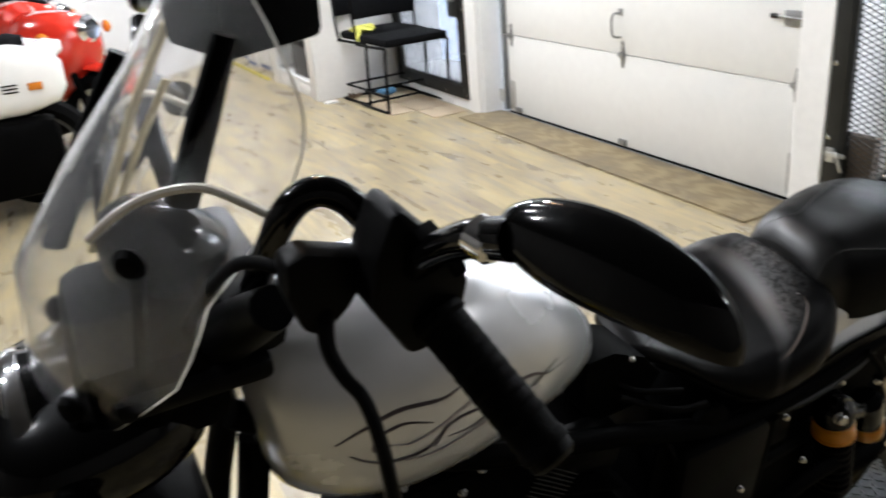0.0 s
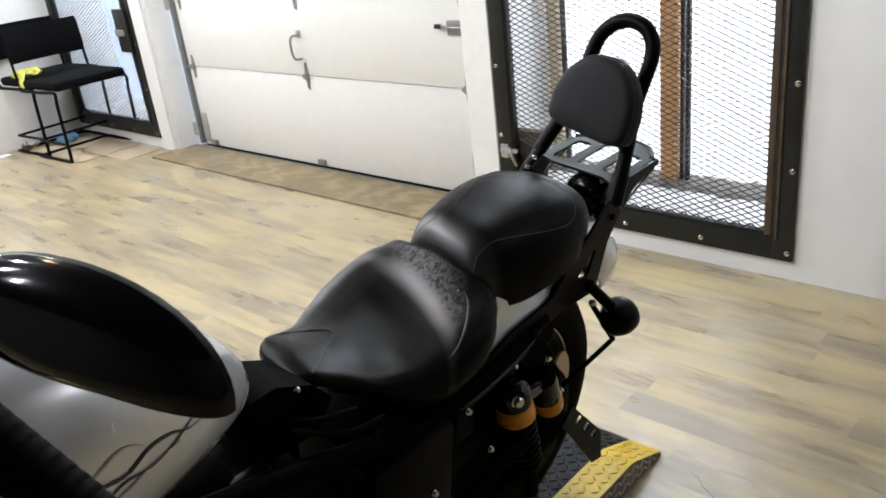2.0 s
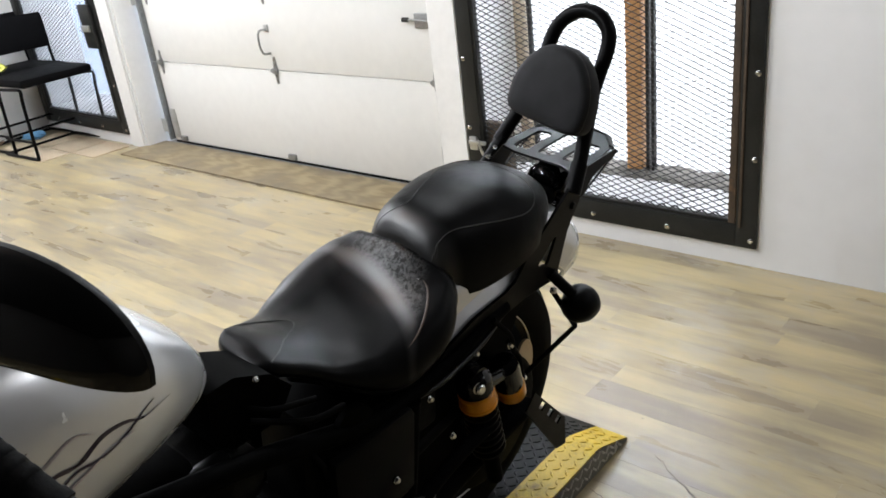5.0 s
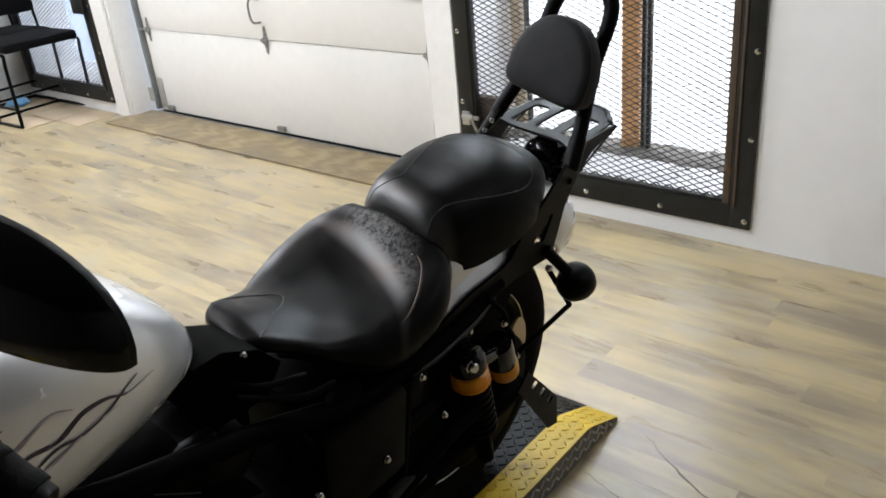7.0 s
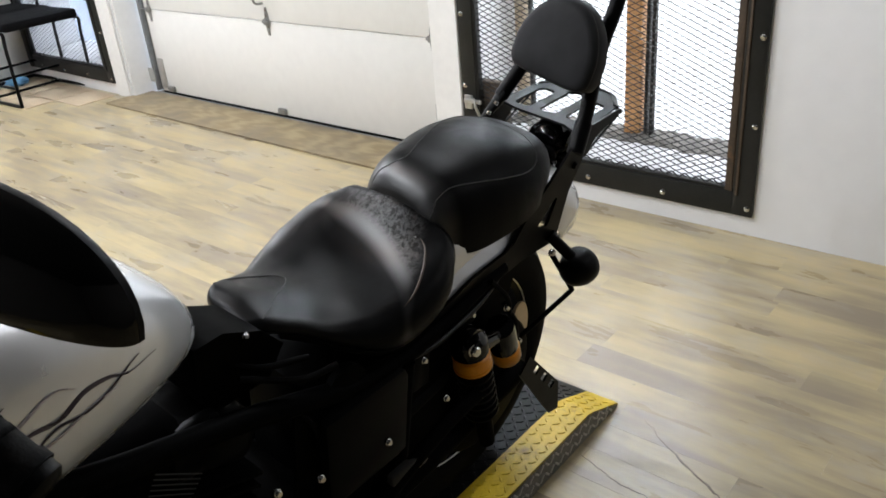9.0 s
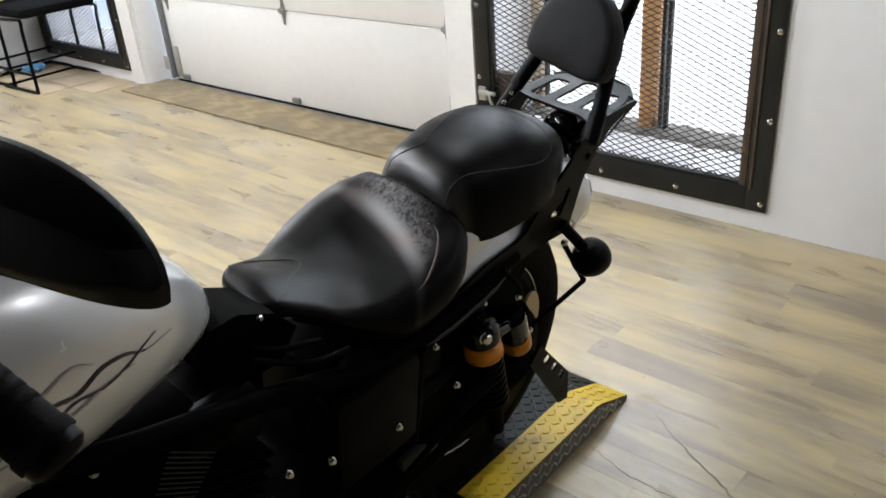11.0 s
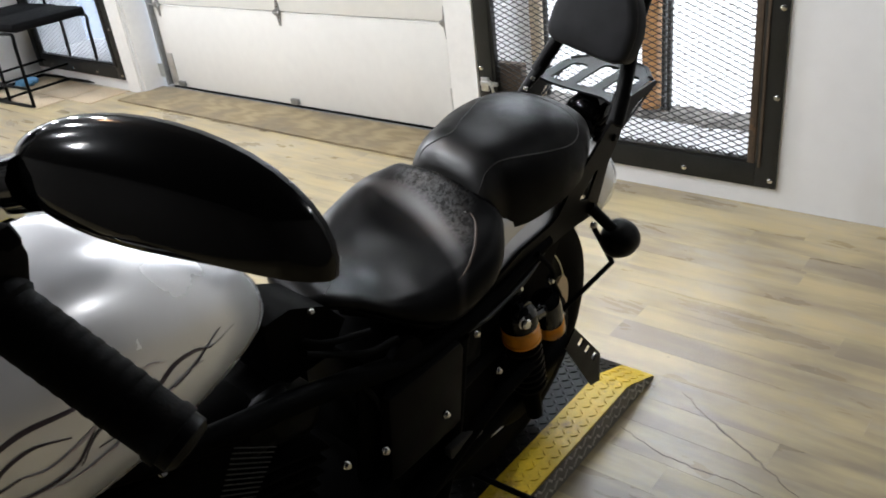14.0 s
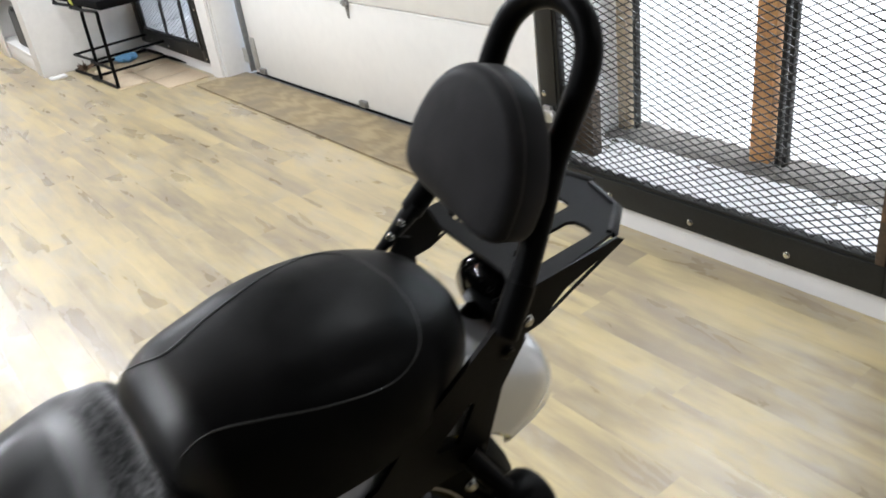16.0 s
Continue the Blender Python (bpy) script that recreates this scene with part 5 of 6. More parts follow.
half_arch = ((0.1085, -0.018), (0.1042, 0.0), (0.0905, 0.05), (0.0768, 0.10), (0.0655, 0.145), (0.0632, 0.18), (0.0630, 0.2287), (0.0546, 0.260), (0.0315, 0.2832))
arch = [on_bar(-y, h) for y, h in half_arch] + [on_bar(0.0, 0.2917)] + [on_bar(y, h) for y, h in half_arch[:1:-1]] + [on_bar(0.096, 0.03)]
sissy = part("backrest_bar", tube(arch, 0.0145, 16, soft=5), M_SATIN, bike, "bent black steel backrest bar")
sleeve = [on_bar(-0.1085, -0.020), on_bar(-0.096, 0.030)]
part("sleeve", tube(sleeve, 0.0165, 14), M_SATIN, sissy, "black sleeve where the bar is clamped")
blade = [on_bar(0.126, -0.065), on_bar(0.112, -0.020), on_bar(0.098, 0.022), on_bar(0.092, 0.040)]
part("blade", tube(blade, (0.006, 0.010, 0.0165, 0.0150), 12, soft=3, flat=0.7), M_SATIN, sissy, "flat black foot of the backrest bar")
for f in (0.30, 0.62):
    part("bolt", bolt(blade[1].lerp(blade[3], f) + V(-0.010, -0.009, 0.005), (-0.7, -0.6, 0.3), 0.0042, 0.004), M_BOLT, sissy, "small bright bolt")
pad_n = V(-0.954, 0.12, 0.301).normalized()
pad_side = pad_n.cross(V(0.301, -0.12, 0.954)).normalized()
if pad_side.y < 0:
    pad_side = -pad_side
pad_up = pad_side.cross(pad_n)
if pad_up.z < 0:
    pad_up = -pad_up
pad_at = V(1.5034, -0.0284, 0.9634)
rings = []
for f, k in ((0.000, 0.55), (0.0, 0.84), (-0.0015, 0.925), (-0.005, 0.972), (-0.010, 0.995), (-0.015, 0.990), (-0.018, 1.0), (-0.042, 1.0), (-0.048, 0.97), (-0.050, 0.90)):
    ring = []
    for i in range(64):
        t = 2 * math.pi * i / 64
        c, s = math.cos(t), math.sin(t)
        # round shoulders, squarer foot
        e = 0.875 if s > 0 else 0.365
        hh = math.copysign(abs(s) ** e, s) * (0.0927 if s > 0 else 0.0575)
        y = math.copysign(abs(c) ** e, c) * 0.0935 * (1 - 0.19 * max(0.0, hh) / 0.0927)
        ring.append(pad_at + pad_side * (k * y) + pad_up * (k * hh) + pad_n * (f + 0.006 * (1 - k) * (k > 0.5)))
    rings.append(ring)
pad = part("pad", loft(rings), M_PAD, sissy, "dark grey vinyl backrest pad")
part("piping", tube([*rings[5], rings[5][0]], 0.0013, 6), M_THREAD, pad, "fine seam round the pad")
part("pad_back", box((-0.06, -0.05, 0), (0.06, 0.05, 0.004), 0.001, m=Matrix.Translation(pad_at + pad_n * -0.054) @ (-pad_n).to_track_quat("Z", "Y").to_matrix().to_4x4()), M_SATIN, sissy, "black steel plate behind the pad")
# slotted plate rack with folded sides
RC, RZ = 0.018, 0.800
outline = [(1.534, RC - 0.100), (1.620, RC - 0.102), (1.700, RC - 0.094), (1.751, RC - 0.058), (1.768, RC), (1.751, RC + 0.058), (1.700, RC + 0.094), (1.620, RC + 0.102), (1.575, RC + 0.100), (1.562, RC + 0.06), (1.556, RC - 0.06)]
slots = []
for y in (-0.060, 0.0, 0.060):
    e = 1.712 - 0.40 * abs(y)
    slots.append([(1.585, RC + y - 0.014), (1.592, RC + y - 0.019), (e - 0.010, RC + y - 0.019), (e - 0.002, RC + y - 0.013), (e, RC + y), (e - 0.002, RC + y + 0.013), (e - 0.010, RC + y + 0.019), (1.592, RC + y + 0.019), (1.585, RC + y + 0.014)])
rm = Matrix(((1, 0, 0, 0), (0, 1, 0, 0), (0.03, 0, 1, RZ - 0.048), (0, 0, 0, 1)))
rack = part("luggage_rack", extrude_poly(outline, 0.005, rm, holes=slots), M_SATIN, bike, "slotted black steel luggage rack")
for s in (-1, 1):
    side_poly = [(1.534, 0.004), (1.700, 0.006), (1.712, -0.002), (1.640, -0.030), (1.575, -0.056), (1.552, -0.058), (1.534, -0.040)]
    side_hole = [(1.588, -0.044), (1.596, -0.046), (1.672, -0.015), (1.666, -0.011), (1.612, -0.026)]
    m = Matrix(((1, 0, 0, 0), (0, 0, -1, RC + s * 0.102 + 0.002), (0, 1, 0, RZ), (0, 0, 0, 1)))
    part("folded_side", extrude_poly(side_poly, 0.004, m, holes=[side_hole]), M_SATIN, rack, "folded side plate of the rack")
    edge = [V(1.700, RC + s * 0.094, RZ + 0.005), V(1.751, RC + s * 0.058, RZ + 0.006), V(1.768, RC, RZ + 0.007)]
    part("rack_rim", tube(edge, 0.009, 8, flat=0.4), M_SATIN, rack, "folded rim of the rack")
    part("rack_bolt", bolt((1.552, RC + s * 0.106, RZ - 0.038), (0, s, 0), 0.006, 0.005), M_BOLT, rack, "small bright bolt")
# tail light
tl = part("tail_light", lathe([(0.016, -0.02), (0.036, -0.012), (0.045, 0.0), (0.046, 0.05), (0.042, 0.056)], aim((1.562, 0.0, 0.748), (0.9, 0, 0.1)), 26), M_GLOSS, bike, "gloss black round tail light")
part("lens", lathe([(0.042, 0.054), (0.039, 0.062), (0.025, 0.068), (0.002, 0.070)], aim((1.562, 0.0, 0.748), (0.9, 0, 0.1)), 26), M_REDLENS, tl, "smoked red lens")
for k in range(9):
    t = math.pi * (0.1 + 0.8 * k / 8)
    part("fin", box((-0.004, -0.0022, -0.002), (0.045, 0.0022, 0.009), 0.0008, m=aim((1.555, 0, 0.735), (0.9, 0, 0.1)) @ Matrix.Rotation(t - math.pi / 2, 4, "Z") @ Matrix.Translation((0.0, 0, 0)) @ Matrix.Rotation(radians(-90), 4, "Y") @ Matrix.Translation((0, 0, 0.041))), M_SATIN, tl)
tube_part("tail_stalk", [(1.48, 0, 0.70), (1.53, 0, 0.715), (1.56, 0, 0.73)], 0.014, label="black tail light stalk", soft=0)

# ---- handlebar, controls and mirror (turned a little with the fork) ----
tube_part("handlebar", [(0.225, 0.0, 1.045), (0.225, -0.06, 1.05), (0.226, -0.12, 1.085), (0.235, -0.172, 1.150), (0.246, -0.190, 1.188), (0.261, -0.197, 1.206), (0.279, -0.203, 1.209), (0.297, -0.214, 1.197), (0.312, -0.240, 1.170), (0.330, -0.283, 1.125), (0.364, -0.376, 1.057)], 0.0128, m=M_GLOSS, label="gloss black handlebar", seg=14)
tube_part("handlebar", [(0.225, 0.0, 1.045), (0.22, 0.06, 1.05), (0.21, 0.105, 1.095), (0.205, 0.16, 1.17), (0.215, 0.21, 1.19), (0.24, 0.27, 1.165), (0.27, 0.33, 1.125), (0.29, 0.44, 1.08)], 0.0125, m=M_GLOSS, label="gloss black handlebar", seg=14)
def grip(a, b_):
    a, b_ = Vector(a), Vector(b_)
    d = (b_ - a).normalized()
    g = part("grip", lathe([(0.013, 0), (0.023, 0.001), (0.0235, 0.008), (0.0205, 0.011), (0.0200, (b_ - a).length - 0.010), (0.0215, (b_ - a).length - 0.008), (0.0215, (b_ - a).length), (0.004, (b_ - a).length + 0.001)], aim(a, d), 24), M_RUBBER, bike, "black rubber grip")
    for k in range(9):
        q = a + d * (0.016 + 0.0105 * k)
        part("ring", lathe([(0.0200, 0), (0.0207, 0.001), (0.0207, 0.006), (0.0200, 0.007)], aim(q, d), 20), M_RUBBER, g)
    part("end_cap", lathe([(0.0195, 0), (0.0195, 0.008), (0.015, 0.012), (0.002, 0.013)], aim(b_, d), 20), M_SATIN, g)


grip((0.330, -0.283, 1.125), (0.368, -0.386, 1.050))
grip((0.27, 0.33, 1.125), (0.30, 0.45, 1.075))
def cast(poly, y, depth, soft):
    """A cast block: outline in x and z, its face towards the rider's left, edges rounded."""
    bm = extrude_poly(poly, depth, Matrix(((1, 0, 0, 0), (0, 0, 1, y), (0, 1, 0, 0), (0, 0, 0, 1))))
    bmesh.ops.dissolve_limit(bm, angle_limit=radians(2), verts=bm.verts, edges=bm.edges)
    bmesh.ops.bevel(bm, geom=list(bm.edges), offset=soft, segments=2, affect="EDGES", profile=0.5)
    return bm


sw = part("switch_housing", cast([(0.296, 1.222), (0.304, 1.226), (0.352, 1.172), (0.358, 1.150), (0.352, 1.124), (0.322, 1.098), (0.305, 1.097), (0.275, 1.150), (0.281, 1.188)], -0.290, 0.050, 0.006), M_SATIN, bike, "black switch housing")
part("switch", box((-0.012, -0.006, 0), (0.012, 0.006, 0.012), 0.002, m=aim((0.318, -0.285, 1.196), (0.2, -0.5, 0.8))), M_RUBBER, sw, "black rocker switch")
part("switch", box((-0.008, -0.008, 0), (0.008, 0.008, 0.012), 0.003, m=aim((0.342, -0.285, 1.165), (0.9, -0.2, 0.3))), M_RUBBER, sw, "black push button")
pc = part("lever_perch", box((-0.016, -0.015, -0.022), (0.034, 0.015, 0.022), 0.008, m=aim((0.292, -0.246, 1.158), (0.5, -0.6, -0.35))), M_SATIN, bike, "black clutch lever perch")
part("perch_body", cast([(0.224, 1.188), (0.240, 1.194), (0.286, 1.178), (0.284, 1.158), (0.270, 1.138), (0.246, 1.118), (0.232, 1.128), (0.222, 1.160)], -0.262, 0.030, 0.005), M_SATIN, pc)
part("pivot_bolt", bolt((0.279, -0.252, 1.172), (0.0, -0.3, 1), 0.008, 0.006), M_GALV, pc, "dull pivot screw")
part("clutch_lever", tube([(0.256, -0.248, 1.152), (0.246, -0.268, 1.118), (0.250, -0.286, 1.098), (0.258, -0.303, 1.085), (0.262, -0.318, 1.058), (0.264, -0.330, 1.02), (0.265, -0.336, 0.985)], (0.010, 0.0085, 0.008, 0.0075, 0.0075, 0.008, 0.0095), 10, soft=4, flat=0.75), M_SATIN, bike, "black clutch lever")
tube_part("clutch_cable", [(0.232, -0.245, 1.175), (0.205, -0.20, 1.165), (0.185, -0.13, 1.10), (0.17, -0.07, 1.02), (0.19, 0.0, 0.88)], 0.0055, m=M_RUBBER, label="black clutch cable")
tube_part("mirror_stem", [(0.312, -0.285, 1.175), (0.318, -0.318, 1.205), (0.325, -0.350, 1.226), (0.334, -0.385, 1.240)], (0.012, 0.013, 0.015), m=M_GLOSS, label="black mirror stem")
mc = V(0.3486, -0.4484, 1.2317)
ma = V(0.0479, -0.1482, -0.0249).normalized()
mf = (V(0.834, 0.355, -0.109) - ma * V(0.834, 0.355, -0.109).dot(ma)).normalized()
mu = mf.cross(ma)
if mu.z < 0:
    mu = -mu


DOME = [(0.013 - 0.0244 * math.cos(q), max(0.05, math.sin(q))) for q in (math.pi / 2 * k / 12 for k in range(13))]


def mirror_ring(f, k):
    ring = []
    for i in range(40):
        t = 2 * math.pi * i / 40
        u = math.cos(t)
        v = math.sin(t) * ((1.367 + 0.176 * u) if math.sin(t) > 0 else (0.43 - 0.36 * u))
        ring.append(mc + ma * (0.0837 * k * u) + mu * (0.0325 * k * v) + mf * f)
    return ring


mirror = part("mirror", loft([mirror_ring(f, k) for f, k in DOME]), M_GLOSS, bike, "gloss black teardrop mirror housing")
part("rim", loft([mirror_ring(f, k) for f, k in ((0.0125, 1.0), (0.016, 1.0), (0.018, 0.975), (0.0145, 0.955))]), M_SATIN, mirror, "dull silver-edged mirror rim")
part("glass", loft([mirror_ring(f, k) for f, k in ((0.0138, 0.965), (0.0155, 0.96))]), M_MIRROR, mirror, "mirror glass")
part("collar", lathe([(0.011, -0.012), (0.0145, -0.010), (0.0145, 0.006), (0.011, 0.010)], aim((0.327, -0.364, 1.231), ma), 18), M_CHROME, mirror, "chrome collar")
# right mirror
part("mirror", loft([[V(p.x - 0.085, -p.y, p.z) for p in mirror_ring(f, k)] for f, k in DOME]), M_GLOSS, bike, "gloss black teardrop mirror housing")
part("mirror_stem", tube([(0.23, 0.30, 1.165), (0.24, 0.345, 1.20), (0.25, 0.378, 1.215)], (0.010, 0.011, 0.013), 10, soft=3), M_GLOSS, bike, "black mirror stem")

# steering head, fork, headlight, gauge and front fender
for s in (-1, 1):
    tube_part("fork_leg", [(0.14, s * 0.095, 1.00), (-0.12, s * 0.095, 0.62), (-0.33, s * 0.095, 0.32)], [0.022, 0.026, 0.028], m=M_MATTBLK, label="black fork leg", soft=0)
part("triple_clamp", box((0.09, -0.125, 0.985), (0.24, 0.125, 1.01), 0.01), M_SATIN, bike, "black upper fork clamp")
part("lower_clamp", box((0.02, -0.125, 0.80), (0.16, 0.125, 0.83), 0.01), M_SATIN, bike, "black lower fork clamp")
tube_part("riser", [(0.21, -0.05, 1.00), (0.225, -0.05, 1.05)], 0.017, label="black bar riser", soft=0)
tube_part("riser", [(0.21, 0.05, 1.00), (0.225, 0.05, 1.05)], 0.017, label="black bar riser", soft=0)
rings = []
for k in range(15):
    u = -1 + 2 * k / 14
    f = math.sqrt(max(0.0, 1 - abs(u) ** 2.6))
    f = max(f, 0.06)
    rings.append([V(0.070 + 0.130 * u, 0.130 * f * math.copysign(abs(math.cos(t)) ** 0.8, math.cos(t)), 0.930 + 0.02 * u + 0.062 * f * math.copysign(abs(math.sin(t)) ** 0.7, math.sin(t))) for t in (2 * math.pi * i / 32 for i in range(32))])
part("headlight_cowl", loft(rings), M_GLOSS, bike, "gloss black cowl behind the windshield")
part("bar_clamp", box((0.195, -0.115, 1.005), (0.262, 0.085, 1.085), 0.018), M_SATIN, bike, "black handlebar clamp block")
part("perch_shroud", tube([(0.205, -0.09, 1.03), (0.215, -0.14, 1.07), (0.228, -0.19, 1.11)], (0.030, 0.026, 0.020), 12, soft=4), M_SATIN, bike, "black cable shroud at the clutch perch")
gg = part("gauge", lathe([(0.02, -0.045), (0.050, -0.038), (0.064, -0.012), (0.066, 0.010), (0.060, 0.020)], aim((0.178, 0.0, 1.092), (0.45, 0, 0.89)), 30), M_GLOSS, bike, "round black speedometer")
part("gauge_glass", lathe([(0.060, 0.0195), (0.052, 0.030), (0.030, 0.040), (0.002, 0.043)], aim((0.178, 0.0, 1.092), (0.45, 0, 0.89)), 30), M_GLOSS, gg, "dark gauge glass")
hl = part("headlight", lathe([(0.008, -0.095), (0.045, -0.088), (0.072, -0.06), (0.085, -0.02), (0.088, 0.02), (0.090, 0.032), (0.084, 0.038)], aim((0.055, 0.0, 0.915), (-1, 0, -0.05)), 32), M_GLOSS, bike, "gloss black headlight shell")
part("ring", lathe([(0.083, 0.030), (0.093, 0.030), (0.095, 0.038), (0.092, 0.046), (0.083, 0.046)], aim((0.055, 0.0, 0.915), (-1, 0, -0.05)), 32), M_CHROME, hl, "chrome headlight ring")
part("lens", lathe([(0.084, 0.040), (0.07, 0.054), (0.04, 0.062), (0.002, 0.065)], aim((0.055, 0.0, 0.915), (-1, 0, -0.05)), 32), M_GLASS, hl, "clear headlight lens")
rings = []
for a in np.linspace(radians(20), radians(165), 20):
    c = Vector((-0.33 + 0.345 * math.cos(float(a)), 0, 0.32 + 0.345 * math.sin(float(a))))
    d = Vector((math.cos(float(a)), 0, math.sin(float(a))))
    ring = [c + V(0, -0.065 * math.cos(math.pi * k / 10), 0) + d * (0.035 * math.sin(math.pi * k / 10) - 0.03) for k in range(11)]
    ring += [c + V(0, -0.062 * math.cos(math.pi * k / 10), 0) + d * (0.035 * math.sin(math.pi * k / 10) - 0.034) for k in range(10, -1, -1)]
    rings.append(ring)
part("front_fender", loft(rings), M_SILVER, bike, "pearl-silver front fender")
part("front_signal", lathe([(0.006, 0.0), (0.022, 0.006), (0.034, 0.022), (0.040, 0.042), (0.040, 0.060), (0.030, 0.070), (0.004, 0.071)], aim((0.06, -0.20, 0.90), (-1, 0, 0)), 22), M_GLOSS, bike, "gloss black bullet turn signal")
tube_part("signal_stalk", [(0.06, -0.10, 0.90), (0.04, -0.20, 0.90)], 0.009, label="black signal stalk", soft=0)

# windshield: a clear sheet wrapped round the front, raked back, rounded at the top
XF = ((0.975, 0.033), (1.005, 0.032), (1.10, 0.045), (1.18, 0.105), (1.26, 0.174), (1.32, 0.219), (1.38, 0.265))
REACH = ((0.975, 38), (0.985, 58), (1.0, 69), (1.05, 76), (1.10, 81), (1.14, 84), (1.18, 86), (1.22, 82), (1.25, 75), (1.30, 57), (1.34, 40), (1.37, 20), (1.38, 6))


def shield(th, z, out=0.0):
    """th: degrees round from the front, minus to the left; z: height."""
    xf = float(np.interp(z, *zip(*XF)))
    t = radians(th)
    wide = 0.150 + 0.05 * (z - 1.1)
    return V(xf + (0.165 + out) * (1 - math.cos(t)) - out, (wide + out) * math.sin(t), z)


def reach(z):
    """Angle at which the sheet ends at that height."""
    return sum(float(np.interp(z + d, *zip(*REACH))) for d in (-0.03, -0.02, -0.01, 0.0, 0.01, 0.02, 0.03)) / 7


heights = [0.975, 0.98, 0.985, 0.992, 1.0, 1.02, 1.05, 1.075, 1.10, 1.12, 1.14, 1.16, 1.18, 1.20, 1.22, 1.235, 1.25, 1.265, 1.28, 1.30, 1.32, 1.34, 1.355, 1.37, 1.376, 1.38]
rows = []
for z in heights:
    r = reach(z)
    ang = [-r + 2 * r * k / 36 for k in range(37)]
    rows.append([shield(a, z, 0.002) for a in ang] + [shield(a, z, -0.002) for a in ang[::-1]])
ws = part("windshield", loft(rows), M_GLASS, bike, "clear acrylic wrap-around windshield")
ws.visible_shadow = False
for s in (-1, 1):
    part("edge", tube([shield(s * reach(z), z) for z in heights], 0.0014, 6), M_EDGE, ws, "pale polished edge of the sheet")
    foot_, mid_, head_ = (V(0.188, -0.1, 1.178), V(0.217, -0.1, 1.247), V(0.245, -0.1, 1.312)) if s < 0 else (V(0.080, 0.1, 1.070), V(0.133, 0.1, 1.168), V(0.186, 0.1, 1.256))
    part("upright", tube([foot_, mid_, head_], (0.018, 0.017, 0.014), 12, soft=4, flat=0.7), M_MATTBLK, ws, "black steel windshield upright")
    part("chin_edge", tube([shield(s * a, z, 0.003) for a, z in ((85, 1.172), (70, 1.192), (57, 1.203), (45, 1.196), (37, 1.178), (32, 1.155))], 0.0042, 8, soft=4), M_EDGE, ws, "pale curved edge of the lower sheet")
    for a, z in ((50, 1.145), (36, 0.998)):
        part("grommet", lathe([(0.006, 0), (0.013, 0.001), (0.015, 0.006), (0.010, 0.012), (0.003, 0.013)], aim(shield(s * a, z, 0.002), shield(s * a, z, 0.03) - shield(s * a, z)), 16), M_RUBBER, ws, "black rubber grommet")
        part("clamp_arm", tube([shield(s * a, z, -0.004), (0.12, s * 0.10, 1.0)], 0.006, 8), M_SATIN, ws)
part("edge", tube([shield(-reach(0.975) + 2 * reach(0.975) * k / 20, 0.975) for k in range(21)], 0.0018, 6), M_EDGE, ws, "pale polished edge of the sheet")
# rods added to stand for the sheet's far edge, as seen through it
part("far_edge", tube([(0.114, 0.06, 1.071), (0.140, 0.06, 1.126), (0.164, 0.06, 1.175), (0.186, 0.06, 1.218), (0.232, 0.06, 1.293)], 0.0062, 10, soft=4, flat=0.6), M_AMBEREDGE, ws, "yellowed far edge of the windshield, added as a rod")
part("far_edge", tube([(0.136, 0.06, 1.094), (0.154, 0.06, 1.125), (0.180, 0.06, 1.172), (0.203, 0.06, 1.209), (0.219, 0.06, 1.235)], 0.0050, 10, soft=4, flat=0.6), M_AMBEREDGE, ws, "yellowed far edge of the windshield, added as a rod")
part("instrument_shroud", box((0.066, -0.112, 0.93), (0.205, 0.118, 1.042), 0.03), M_MATTBLK, bike, "black shroud behind the windshield")
part("bracket_box", box((-0.05, -0.05, -0.035), (0.065, 0.05, 0.045), 0.010, m=Matrix.Translation((0.285, 0.02, 1.305)) @ Matrix.Rotation(radians(20), 4, "Z")), M_MATTBLK, ws, "black bracket box on the windshield")
for y, z in ((-0.034, 1.285), (-0.030, 1.33)):
    part("bracket_bolt", bolt((0.262, y, z), (0.2, -1, 0.2), 0.006, 0.006), M_BOLT, ws, "bright bolt head")


